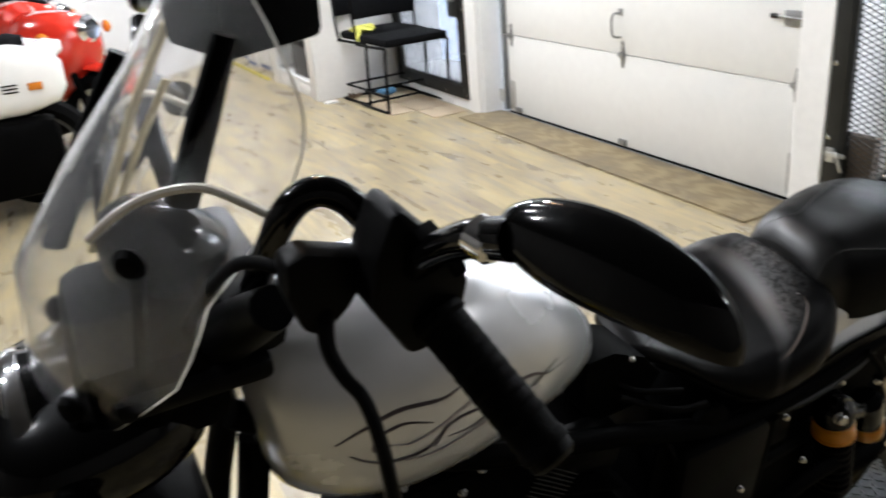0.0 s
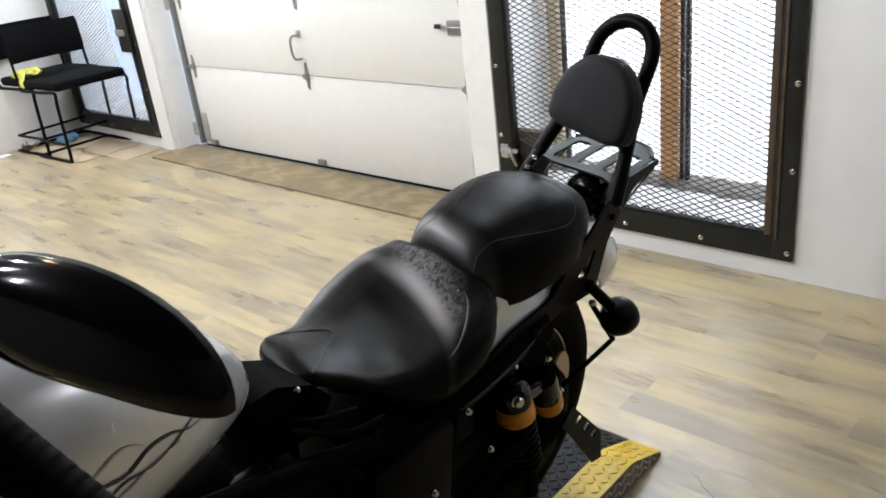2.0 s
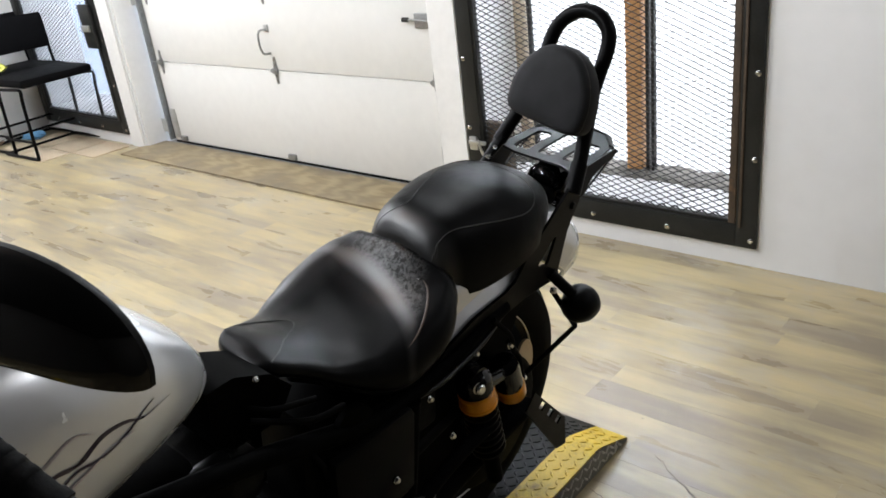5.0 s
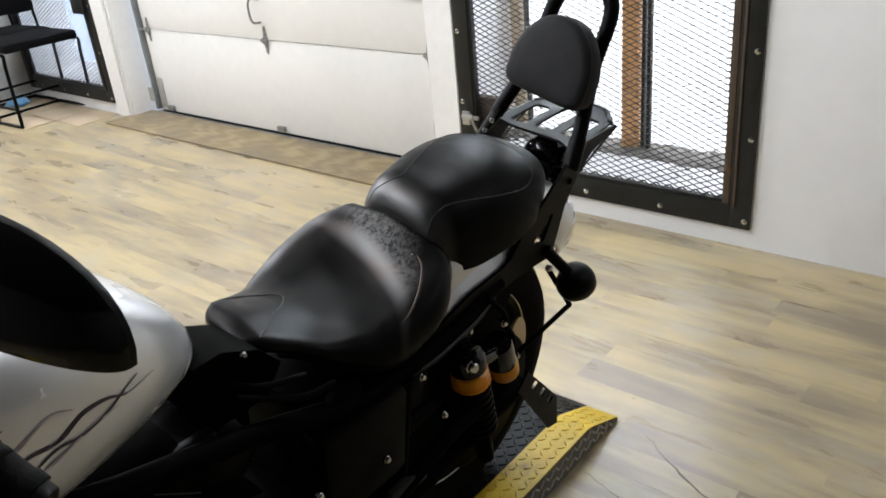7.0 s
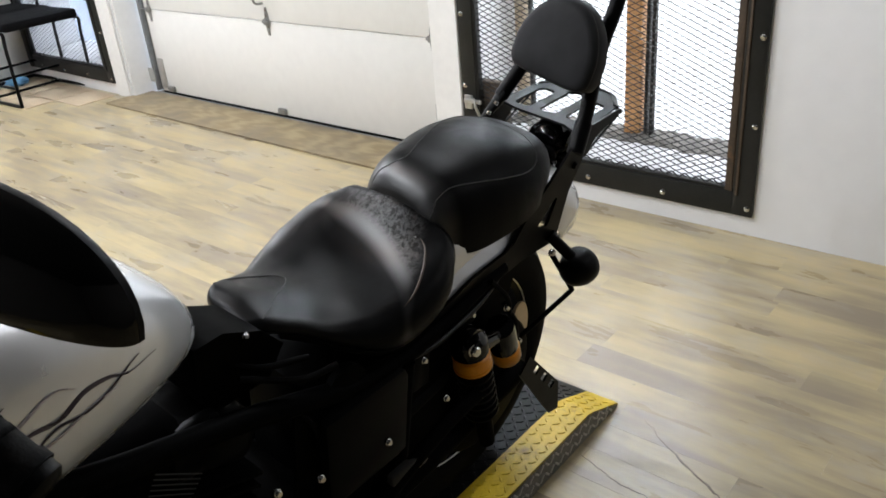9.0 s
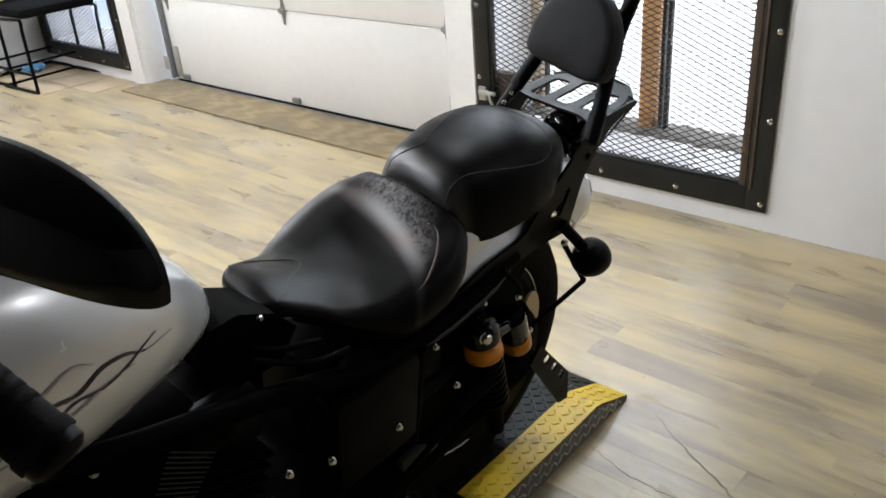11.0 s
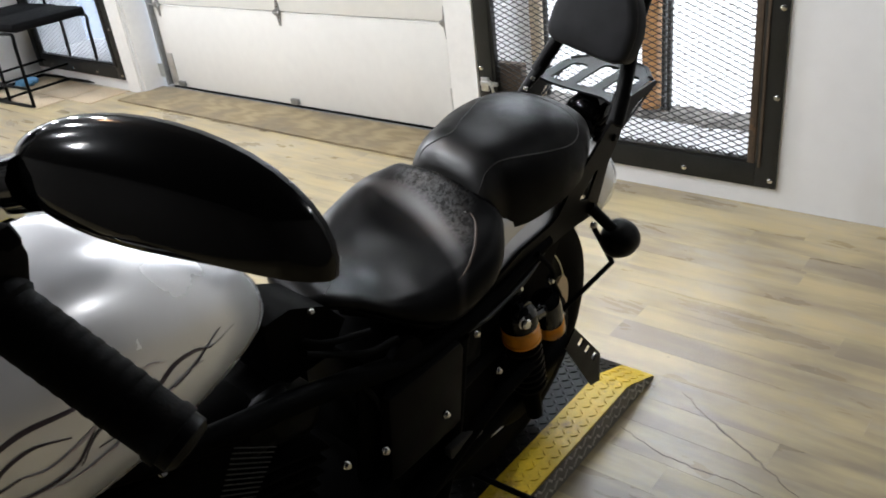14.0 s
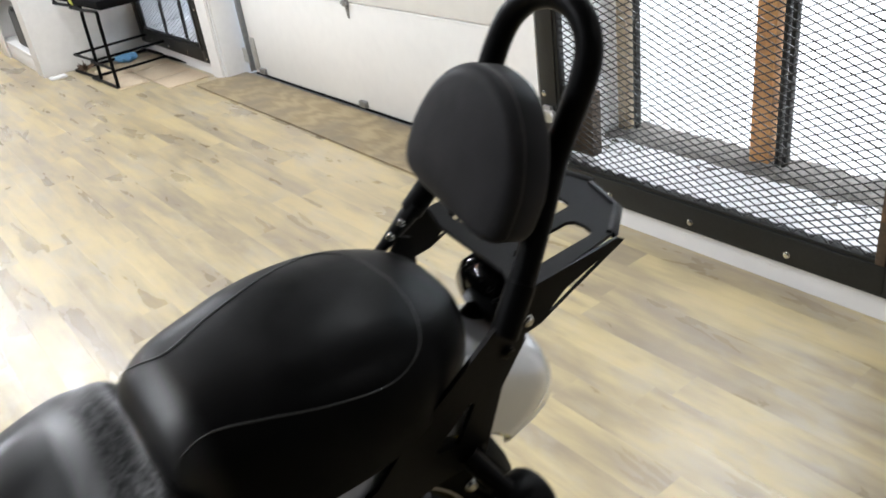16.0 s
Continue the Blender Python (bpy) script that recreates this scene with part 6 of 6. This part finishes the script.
# ---- along the wall beyond the garage door ----
def side_chair(label):
    c = thing("chair", label, "chair", "stacked chairs")
    hw = 0.262
    for s in (-1, 1):
        x = s * hw
        part("leg_frame", tube([(x, 0.46, 0.475), (x, 0.20, 0.478), (x, 0.02, 0.485), (x, -0.01, 0.47), (x, 0.005, 0.40), (x, 0.02, 0.20), (x, 0.03, 0.03), (x, 0.05, 0.012), (x, 0.20, 0.011), (x, 0.47, 0.011)], 0.011, 8, soft=4), M_SATIN, c, "bent black steel leg frame")
        part("back_post", tube([(x, 0.40, 0.476), (x, 0.452, 0.50), (x, 0.475, 0.60), (x, 0.50, 0.89)], 0.010, 8, soft=4), M_SATIN, c, "black steel back post")
        part("stretcher", tube([(x, 0.028, 0.13), (x, 0.40, 0.13)], 0.009, 8), M_SATIN, c)
    part("floor_rail", tube([(-hw, 0.47, 0.011), (hw, 0.47, 0.011)], 0.011, 8), M_SATIN, c)
    part("stretcher", tube([(-hw, 0.40, 0.13), (hw, 0.40, 0.13)], 0.009, 8), M_SATIN, c)
    bm = box((-hw + 0.004, -0.03, 0.488), (hw - 0.004, 0.43, 0.548), 0.022)
    part("seat", bm, M_FABRIC, c, "black upholstered seat")
    rings = []
    for k in range(15):
        t = -1 + 2 * k / 14
        x, bow = t * hw, 0.035 * (1 - t * t)
        rings.append([V(x, 0.462 + bow, 0.655), V(x, 0.452 + bow, 0.70), V(x, 0.462 + bow, 0.86), V(x, 0.478 + bow, 0.89), V(x, 0.50 + bow, 0.885), V(x, 0.497 + bow, 0.70), V(x, 0.485 + bow, 0.655)])
    part("backrest", loft(rings), M_FABRIC, c, "black upholstered backrest")
    return c


ch = side_chair("black upholstered chair on bent steel legs beside the window")
ch.matrix_world = pose(2.69, 5.52, 0.0, 0, 0, 3)
ch2 = copy_thing(ch, pose(2.695, 5.885, 0.0, 0, 0, 5))
tagged(ch2, "black upholstered chair behind another, holding a yellow cloth")

cloth = thing("cloth", "crumpled yellow cloth lying on a chair seat", "cloth")
bm = bmesh.new()
bmesh.ops.create_icosphere(bm, subdivisions=4, radius=1.0)
for v in bm.verts:
    n1 = noise.noise(v.co * 1.7) * 0.35 + noise.noise(v.co * 4.1) * 0.18
    v.co = Vector((v.co.x * 0.10, v.co.y * 0.085, v.co.z * 0.028)) * (1 + n1)
bmesh.ops.translate(bm, verts=bm.verts, vec=(2.52, 6.06, 0.573))
part("fold", bm, M_CLOTH, cloth)
part("corner", tube([(2.47, 6.02, 0.58), (2.435, 5.97, 0.565), (2.415, 5.95, 0.52), (2.41, 5.955, 0.47)], (0.03, 0.032, 0.026, 0.010), 8, soft=4, flat=0.45), M_CLOTH, cloth)

boards = thing("floor_boards", "tan boards with dark joints lying under the chairs", "boards")
for x0, x1, y0, y1 in ((2.42, 2.62, 5.50, 5.84), (2.42, 2.62, 5.85, 6.20), (2.63, 2.90, 5.50, 5.84), (2.63, 2.90, 5.85, 6.20), (2.63, 2.90, 5.20, 5.49)):
    part("board", box((x0, y0, 0.0), (x1, y1, 0.006), 0.0015), M_TAN, boards)

blue = thing("rag", "crumpled blue rag on the floor by the wall", "rag")
bm = bmesh.new()
bmesh.ops.create_icosphere(bm, subdivisions=3, radius=1.0)
for v in bm.verts:
    v.co = Vector((v.co.x * 0.07, v.co.y * 0.09, v.co.z * 0.03)) * (1 + noise.noise(v.co * 2.3) * 0.45)
bmesh.ops.translate(bm, verts=bm.verts, vec=(2.72, 6.22, 0.03))
part("fold", bm, M_BLUECLOTH, blue)
sprig = thing("leaf_sprig", "small dry brown sprig against the wall", "leaves")
bm = bmesh.new()
rng = random.Random(9)
for k in range(16):
    a = rng.uniform(0, math.pi)
    p = V(2.44, 6.26, 0.004)
    d = V(math.cos(a) * 0.8, rng.uniform(-0.5, 0.2), 0.35 + 0.65 * math.sin(a)).normalized()
    tube([p, p + d * 0.04, p + d * rng.uniform(0.06, 0.10) + V(0, 0, -0.01)], (0.002, 0.012, 0.002), 5, bm, flat=0.25)
part("leaves", bm, M_LEAF, sprig)

# white open bookcase, boxes on the floor beyond it
case = thing("bookcase", "deep white open bookcase with a few things on its shelves", "bookcase")
cx0, cx1, cy0, cy1, ch_ = 2.20, 2.925, 6.40, 7.62, 1.75
part("side", box((cx0, cy0, 0.0), (cx1, cy0 + 0.035, ch_), 0.004), M_TRIM, case, "white painted side panel, scuffed grey")
part("side", box((cx0, cy1 - 0.035, 0.0), (cx1, cy1, ch_), 0.004), M_TRIM, case)
part("back", box((cx1 - 0.02, cy0 + 0.035, 0.0), (cx1, cy1 - 0.035, ch_), 0.002), M_TRIM, case)
part("plinth", box((cx0 + 0.004, cy0 + 0.035, 0.0), (cx0 + 0.03, cy1 - 0.035, 0.10), 0.003), M_TRIM, case)
for z in (0.10, 0.50, 0.86, 1.22, 1.70):
    part("shelf", box((cx0 + 0.002, cy0 + 0.035, z), (cx1 - 0.02, cy1 - 0.035, z + 0.03), 0.003), M_TRIM, case)
part("stile", box((cx0 - 0.012, cy0 - 0.004, 0.0), (cx0, cy0 + 0.16, ch_), 0.003), M_TRIM, case, "broad white front stile")
part("stile", box((cx0 - 0.012, cy1 - 0.22, 0.0), (cx0, cy1, ch_), 0.003), M_TRIM, case, "broad white front stile")
toolbox = thing("tool_case", "dark grey plastic case with a handle on the lowest shelf", "case")
part("shell", box((2.24, 6.62, 0.13), (2.52, 7.12, 0.40), 0.02), M_CRATE, toolbox)
part("handle", tube([(2.24, 6.80, 0.40), (2.23, 6.82, 0.43), (2.23, 6.92, 0.43), (2.24, 6.94, 0.40)], 0.009, 8, soft=3), M_CRATE, toolbox)
for k, (y, w, h, m_, nm) in enumerate(((6.62, 0.10, 0.24, M_CRATE, "dark"), (6.76, 0.14, 0.20, M_CARD, "white"), (6.93, 0.06, 0.17, M_BLUE, "violet"), (7.03, 0.18, 0.22, M_CARD, "white"))):
    b_ = thing("carton", f"small {nm} carton on the bookcase shelf", "box", "cartons")
    part("body", box((2.26, y, 0.53), (2.46, y + w, 0.53 + h), 0.004), m_, b_)
    part("flap", box((2.262, y + 0.003, 0.53 + h), (2.458, y + w - 0.003, 0.534 + h), 0.001), m_, b_)
foot = thing("white_tile", "small white plate on the floor at the bookcase corner", "tile")
part("plate", box((2.20, 6.255, 0.0), (2.31, 6.335, 0.014), 0.003), M_TRIM, foot)
rng = random.Random(21)
for y in (7.75, 8.10, 8.47, 8.84):
    for lvl in range(3):
        h = rng.uniform(0.22, 0.27)
        b_ = thing("carton", "white carton with a blue band stacked by the wall", "box", "cartons")
        x0, z0 = 2.26 + rng.uniform(0, 0.08), 0.27 * lvl
        part("body", box((x0, y, z0), (2.85, y + 0.33, z0 + 0.265), 0.004), M_CARD, b_)
        part("band", box((x0 - 0.0015, y + 0.002, z0 + 0.02), (x0 + 0.001, y + 0.328, z0 + 0.055), 0.0004), M_BLUE, b_, "printed blue band")
        part("tape", box((x0 + 0.02, y + 0.145, z0 + 0.2648), (2.84, y + 0.185, z0 + 0.2662), 0.0003), M_TAN, b_)
strip = thing("yellow_strip", "long yellow strip lying on the floor along the boxes", "strip")
part("bar", box((2.15, 7.70, 0.0), (2.18, 9.2, 0.016), 0.004), M_TAPE, strip)


# ---- other motorcycles in the room ----
def parked_bike(label, paint, m, tourer=False):
    """A faired motorcycle along +x (front) with parts; wheels at z 0."""
    b_ = thing("motorcycle", label, "motorcycle", "parked motorcycles")

    def body_ring(x, w, zt, zb):
        return [V(x, w * math.copysign(abs(math.cos(t)) ** 0.8, math.cos(t)), (zt + zb) / 2 + (zt - zb) / 2 * math.copysign(abs(math.sin(t)) ** 0.8, math.sin(t))) for t in (2 * math.pi * k / 28 for k in range(28))]

    for cx in (-0.72, 0.76):
        prof = [(0.21, -0.05), (0.25, -0.065), (0.29, -0.05), (0.31, 0), (0.29, 0.05), (0.25, 0.065), (0.21, 0.05)]
        w = part("wheel", lathe([(0.06, -0.04), (0.06, 0.04)], aim((cx, 0, 0.31), (0, 1, 0)), 16), M_MATTBLK, b_, "dark cast wheel")
        mm = aim((cx, 0, 0.31), (0, 1, 0))
        part("tyre", loft([[mm @ Vector((r * math.cos(t), r * math.sin(t), h)) for r, h in prof] for t in (2 * math.pi * k / 36 for k in range(37))], caps=False), M_RUBBER, w, "black tyre")
        part("rim", loft([[mm @ Vector((r * math.cos(t), r * math.sin(t), h)) for r, h in ((0.215, -0.045), (0.195, -0.03), (0.195, 0.03), (0.215, 0.045))] for t in (2 * math.pi * k / 36 for k in range(37))], caps=False), M_GALV, w, "bright rim")
        for k in range(5):
            d = mm.to_3x3() @ Vector((math.cos(2 * math.pi * k / 5), math.sin(2 * math.pi * k / 5), 0))
            part("spoke", tube([Vector((cx, 0, 0.31)) + d * 0.05, Vector((cx, 0, 0.31)) + d * 0.20], 0.014, 6), M_GALV, w)
    rings = []
    for a in np.linspace(radians(25), radians(160), 14):
        c, d = V(0.76 + 0.335 * math.cos(float(a)), 0, 0.31 + 0.335 * math.sin(float(a))), V(math.cos(float(a)), 0, math.sin(float(a)))
        rings.append([c + V(0, -0.07 * math.cos(math.pi * k / 8), 0) + d * 0.03 * math.sin(math.pi * k / 8) for k in range(9)] + [c + V(0, -0.066 * math.cos(math.pi * k / 8), 0) + d * (0.03 * math.sin(math.pi * k / 8) - 0.006) for k in range(8, -1, -1)])
    part("front_fender", loft(rings), paint, b_, "glossy painted front fender")
    part("fairing", loft([body_ring(*r) for r in ((0.80, 0.05, 0.85, 0.78), (0.74, 0.14, 0.93, 0.66), (0.62, 0.20, 0.99, 0.52), (0.46, 0.22, 1.0, 0.42), (0.30, 0.22, 1.0, 0.36), (0.20, 0.12, 0.95, 0.45))]), paint, b_, "glossy painted fairing")
    part("tank", loft([body_ring(*r) for r in ((0.30, 0.06, 0.98, 0.78), (0.22, 0.14, 1.06, 0.74), (0.05, 0.17, 1.05, 0.72), (-0.10, 0.12, 0.97, 0.74), (-0.18, 0.05, 0.90, 0.76))]), paint, b_, "glossy painted tank")
    part("seat", loft([body_ring(*r) for r in ((-0.12, 0.06, 0.88, 0.80), (-0.22, 0.14, 0.87, 0.74), (-0.45, 0.17, 0.90, 0.72), (-0.70, 0.13, 0.97, 0.80), (-0.78, 0.04, 0.95, 0.86))]), M_FABRIC, b_, "black seat")
    part("tail", loft([body_ring(*r) for r in ((-0.35, 0.12, 0.78, 0.66), (-0.60, 0.15, 0.86, 0.68), (-0.88, 0.10, 0.92, 0.78), (-0.96, 0.04, 0.90, 0.84))]), paint, b_, "painted tail section")
    part("engine", box((-0.30, -0.20, 0.18), (0.34, 0.20, 0.62), 0.06), M_MATTBLK, b_, "dark engine block")
    for s in (-1, 1):
        part("fork_leg", tube([(0.60, s * 0.10, 0.90), (0.76, s * 0.10, 0.31)], 0.024, 8), M_MATTBLK, b_)
        if tourer:
            part("pannier", box((-0.84, s * 0.24 - 0.10, 0.14), (-0.30, s * 0.24 + 0.10, 0.555), 0.06), M_MATTBLK, b_, "black side case")
            part("side_panel", loft([[V(x, s * 0.22 + w * math.copysign(abs(math.cos(t)) ** 0.7, math.cos(t)), 0.75 + h * math.copysign(abs(math.sin(t)) ** 0.7, math.sin(t))) for t in (2 * math.pi * k / 24 for k in range(24))] for x, w, h in ((-0.93, 0.03, 0.07), (-0.88, 0.07, 0.14), (-0.70, 0.10, 0.185), (-0.40, 0.10, 0.19), (-0.10, 0.08, 0.15), (0.0, 0.03, 0.08))]), paint, b_, "glossy white side panel")
            part("lamp", box((-0.81, s * 0.325 - 0.006, 0.70), (-0.74, s * 0.325 + 0.006, 0.74), 0.005), M_AMBER, b_, "amber side lamp")
            for k in range(3):
                part("vent", box((-0.69, s * 0.322 - 0.003, 0.70 + 0.018 * k), (-0.62, s * 0.322 + 0.003, 0.707 + 0.018 * k), 0.001), M_MATTBLK, b_, "dark vent slot")
        sg = part("turn_signal", lathe([(0.01, 0), (0.035, 0.01), (0.04, 0.03), (0.02, 0.05)], aim((0.66, s * 0.235, 0.86), (0.6, s, 0)), 14), M_AMBER, b_, "amber turn signal")
        part("handlebar", tube([(0.48, 0, 1.05), (0.46, s * 0.2, 1.10), (0.38, s * 0.36, 1.08)], 0.014, 8, soft=3), M_SATIN, b_)
        part("grip", tube([(0.40, s * 0.32, 1.085), (0.35, s * 0.42, 1.075)], 0.019, 10), M_RUBBER, b_)
        part("mirror", lathe([(0.01, 0), (0.05, 0.008), (0.06, 0.03), (0.055, 0.036)], aim((0.50, s * 0.34, 1.22), (-1, 0, 0)), 16), M_SATIN, b_)
        part("mirror_stem", tube([(0.47, s * 0.22, 1.10), (0.50, s * 0.33, 1.20)], 0.008, 6), M_SATIN, b_)
    pane = part("windscreen", loft([[V(0.70 - 0.22 * t, 0.19 * (1 - 0.3 * t) * math.sin(a), 1.04 + 0.30 * t + 0.0) + V(0.10 * math.cos(a), 0, 0) for a in np.linspace(-1.3, 1.3, 15)] + [V(0.695 - 0.22 * t, 0.186 * (1 - 0.3 * t) * math.sin(a), 1.04 + 0.30 * t) + V(0.096 * math.cos(a), 0, 0) for a in np.linspace(1.3, -1.3, 15)] for t in (0, 0.3, 0.6, 0.85, 1.0)]), M_GLASS, b_, "clear windscreen")
    pane.visible_shadow = False
    part("headlight", lathe([(0.02, 0), (0.08, 0.01), (0.09, 0.03), (0.06, 0.06)], aim((0.76, 0, 0.88), (1, 0, 0)), 20), M_CHROME, b_, "bright headlight")
    part("stand", tube([(-0.10, 0.18, 0.25), (-0.12, 0.28, 0.012)], 0.014, 8), M_SATIN, b_)
    b_.matrix_world = m
    return b_


parked_bike("white faired touring motorcycle with side cases, parked", M_WHITEBODY, pose(-0.62, 5.15, 0.0, 0, 0, 180), True)
red = parked_bike("glossy red sports motorcycle, parked in a row", M_RED, pose(0.06, 6.30, 0.0, 0, 0, -52))
copy_thing(red, pose(-0.10, 7.45, 0.0, 0, 0, -40))
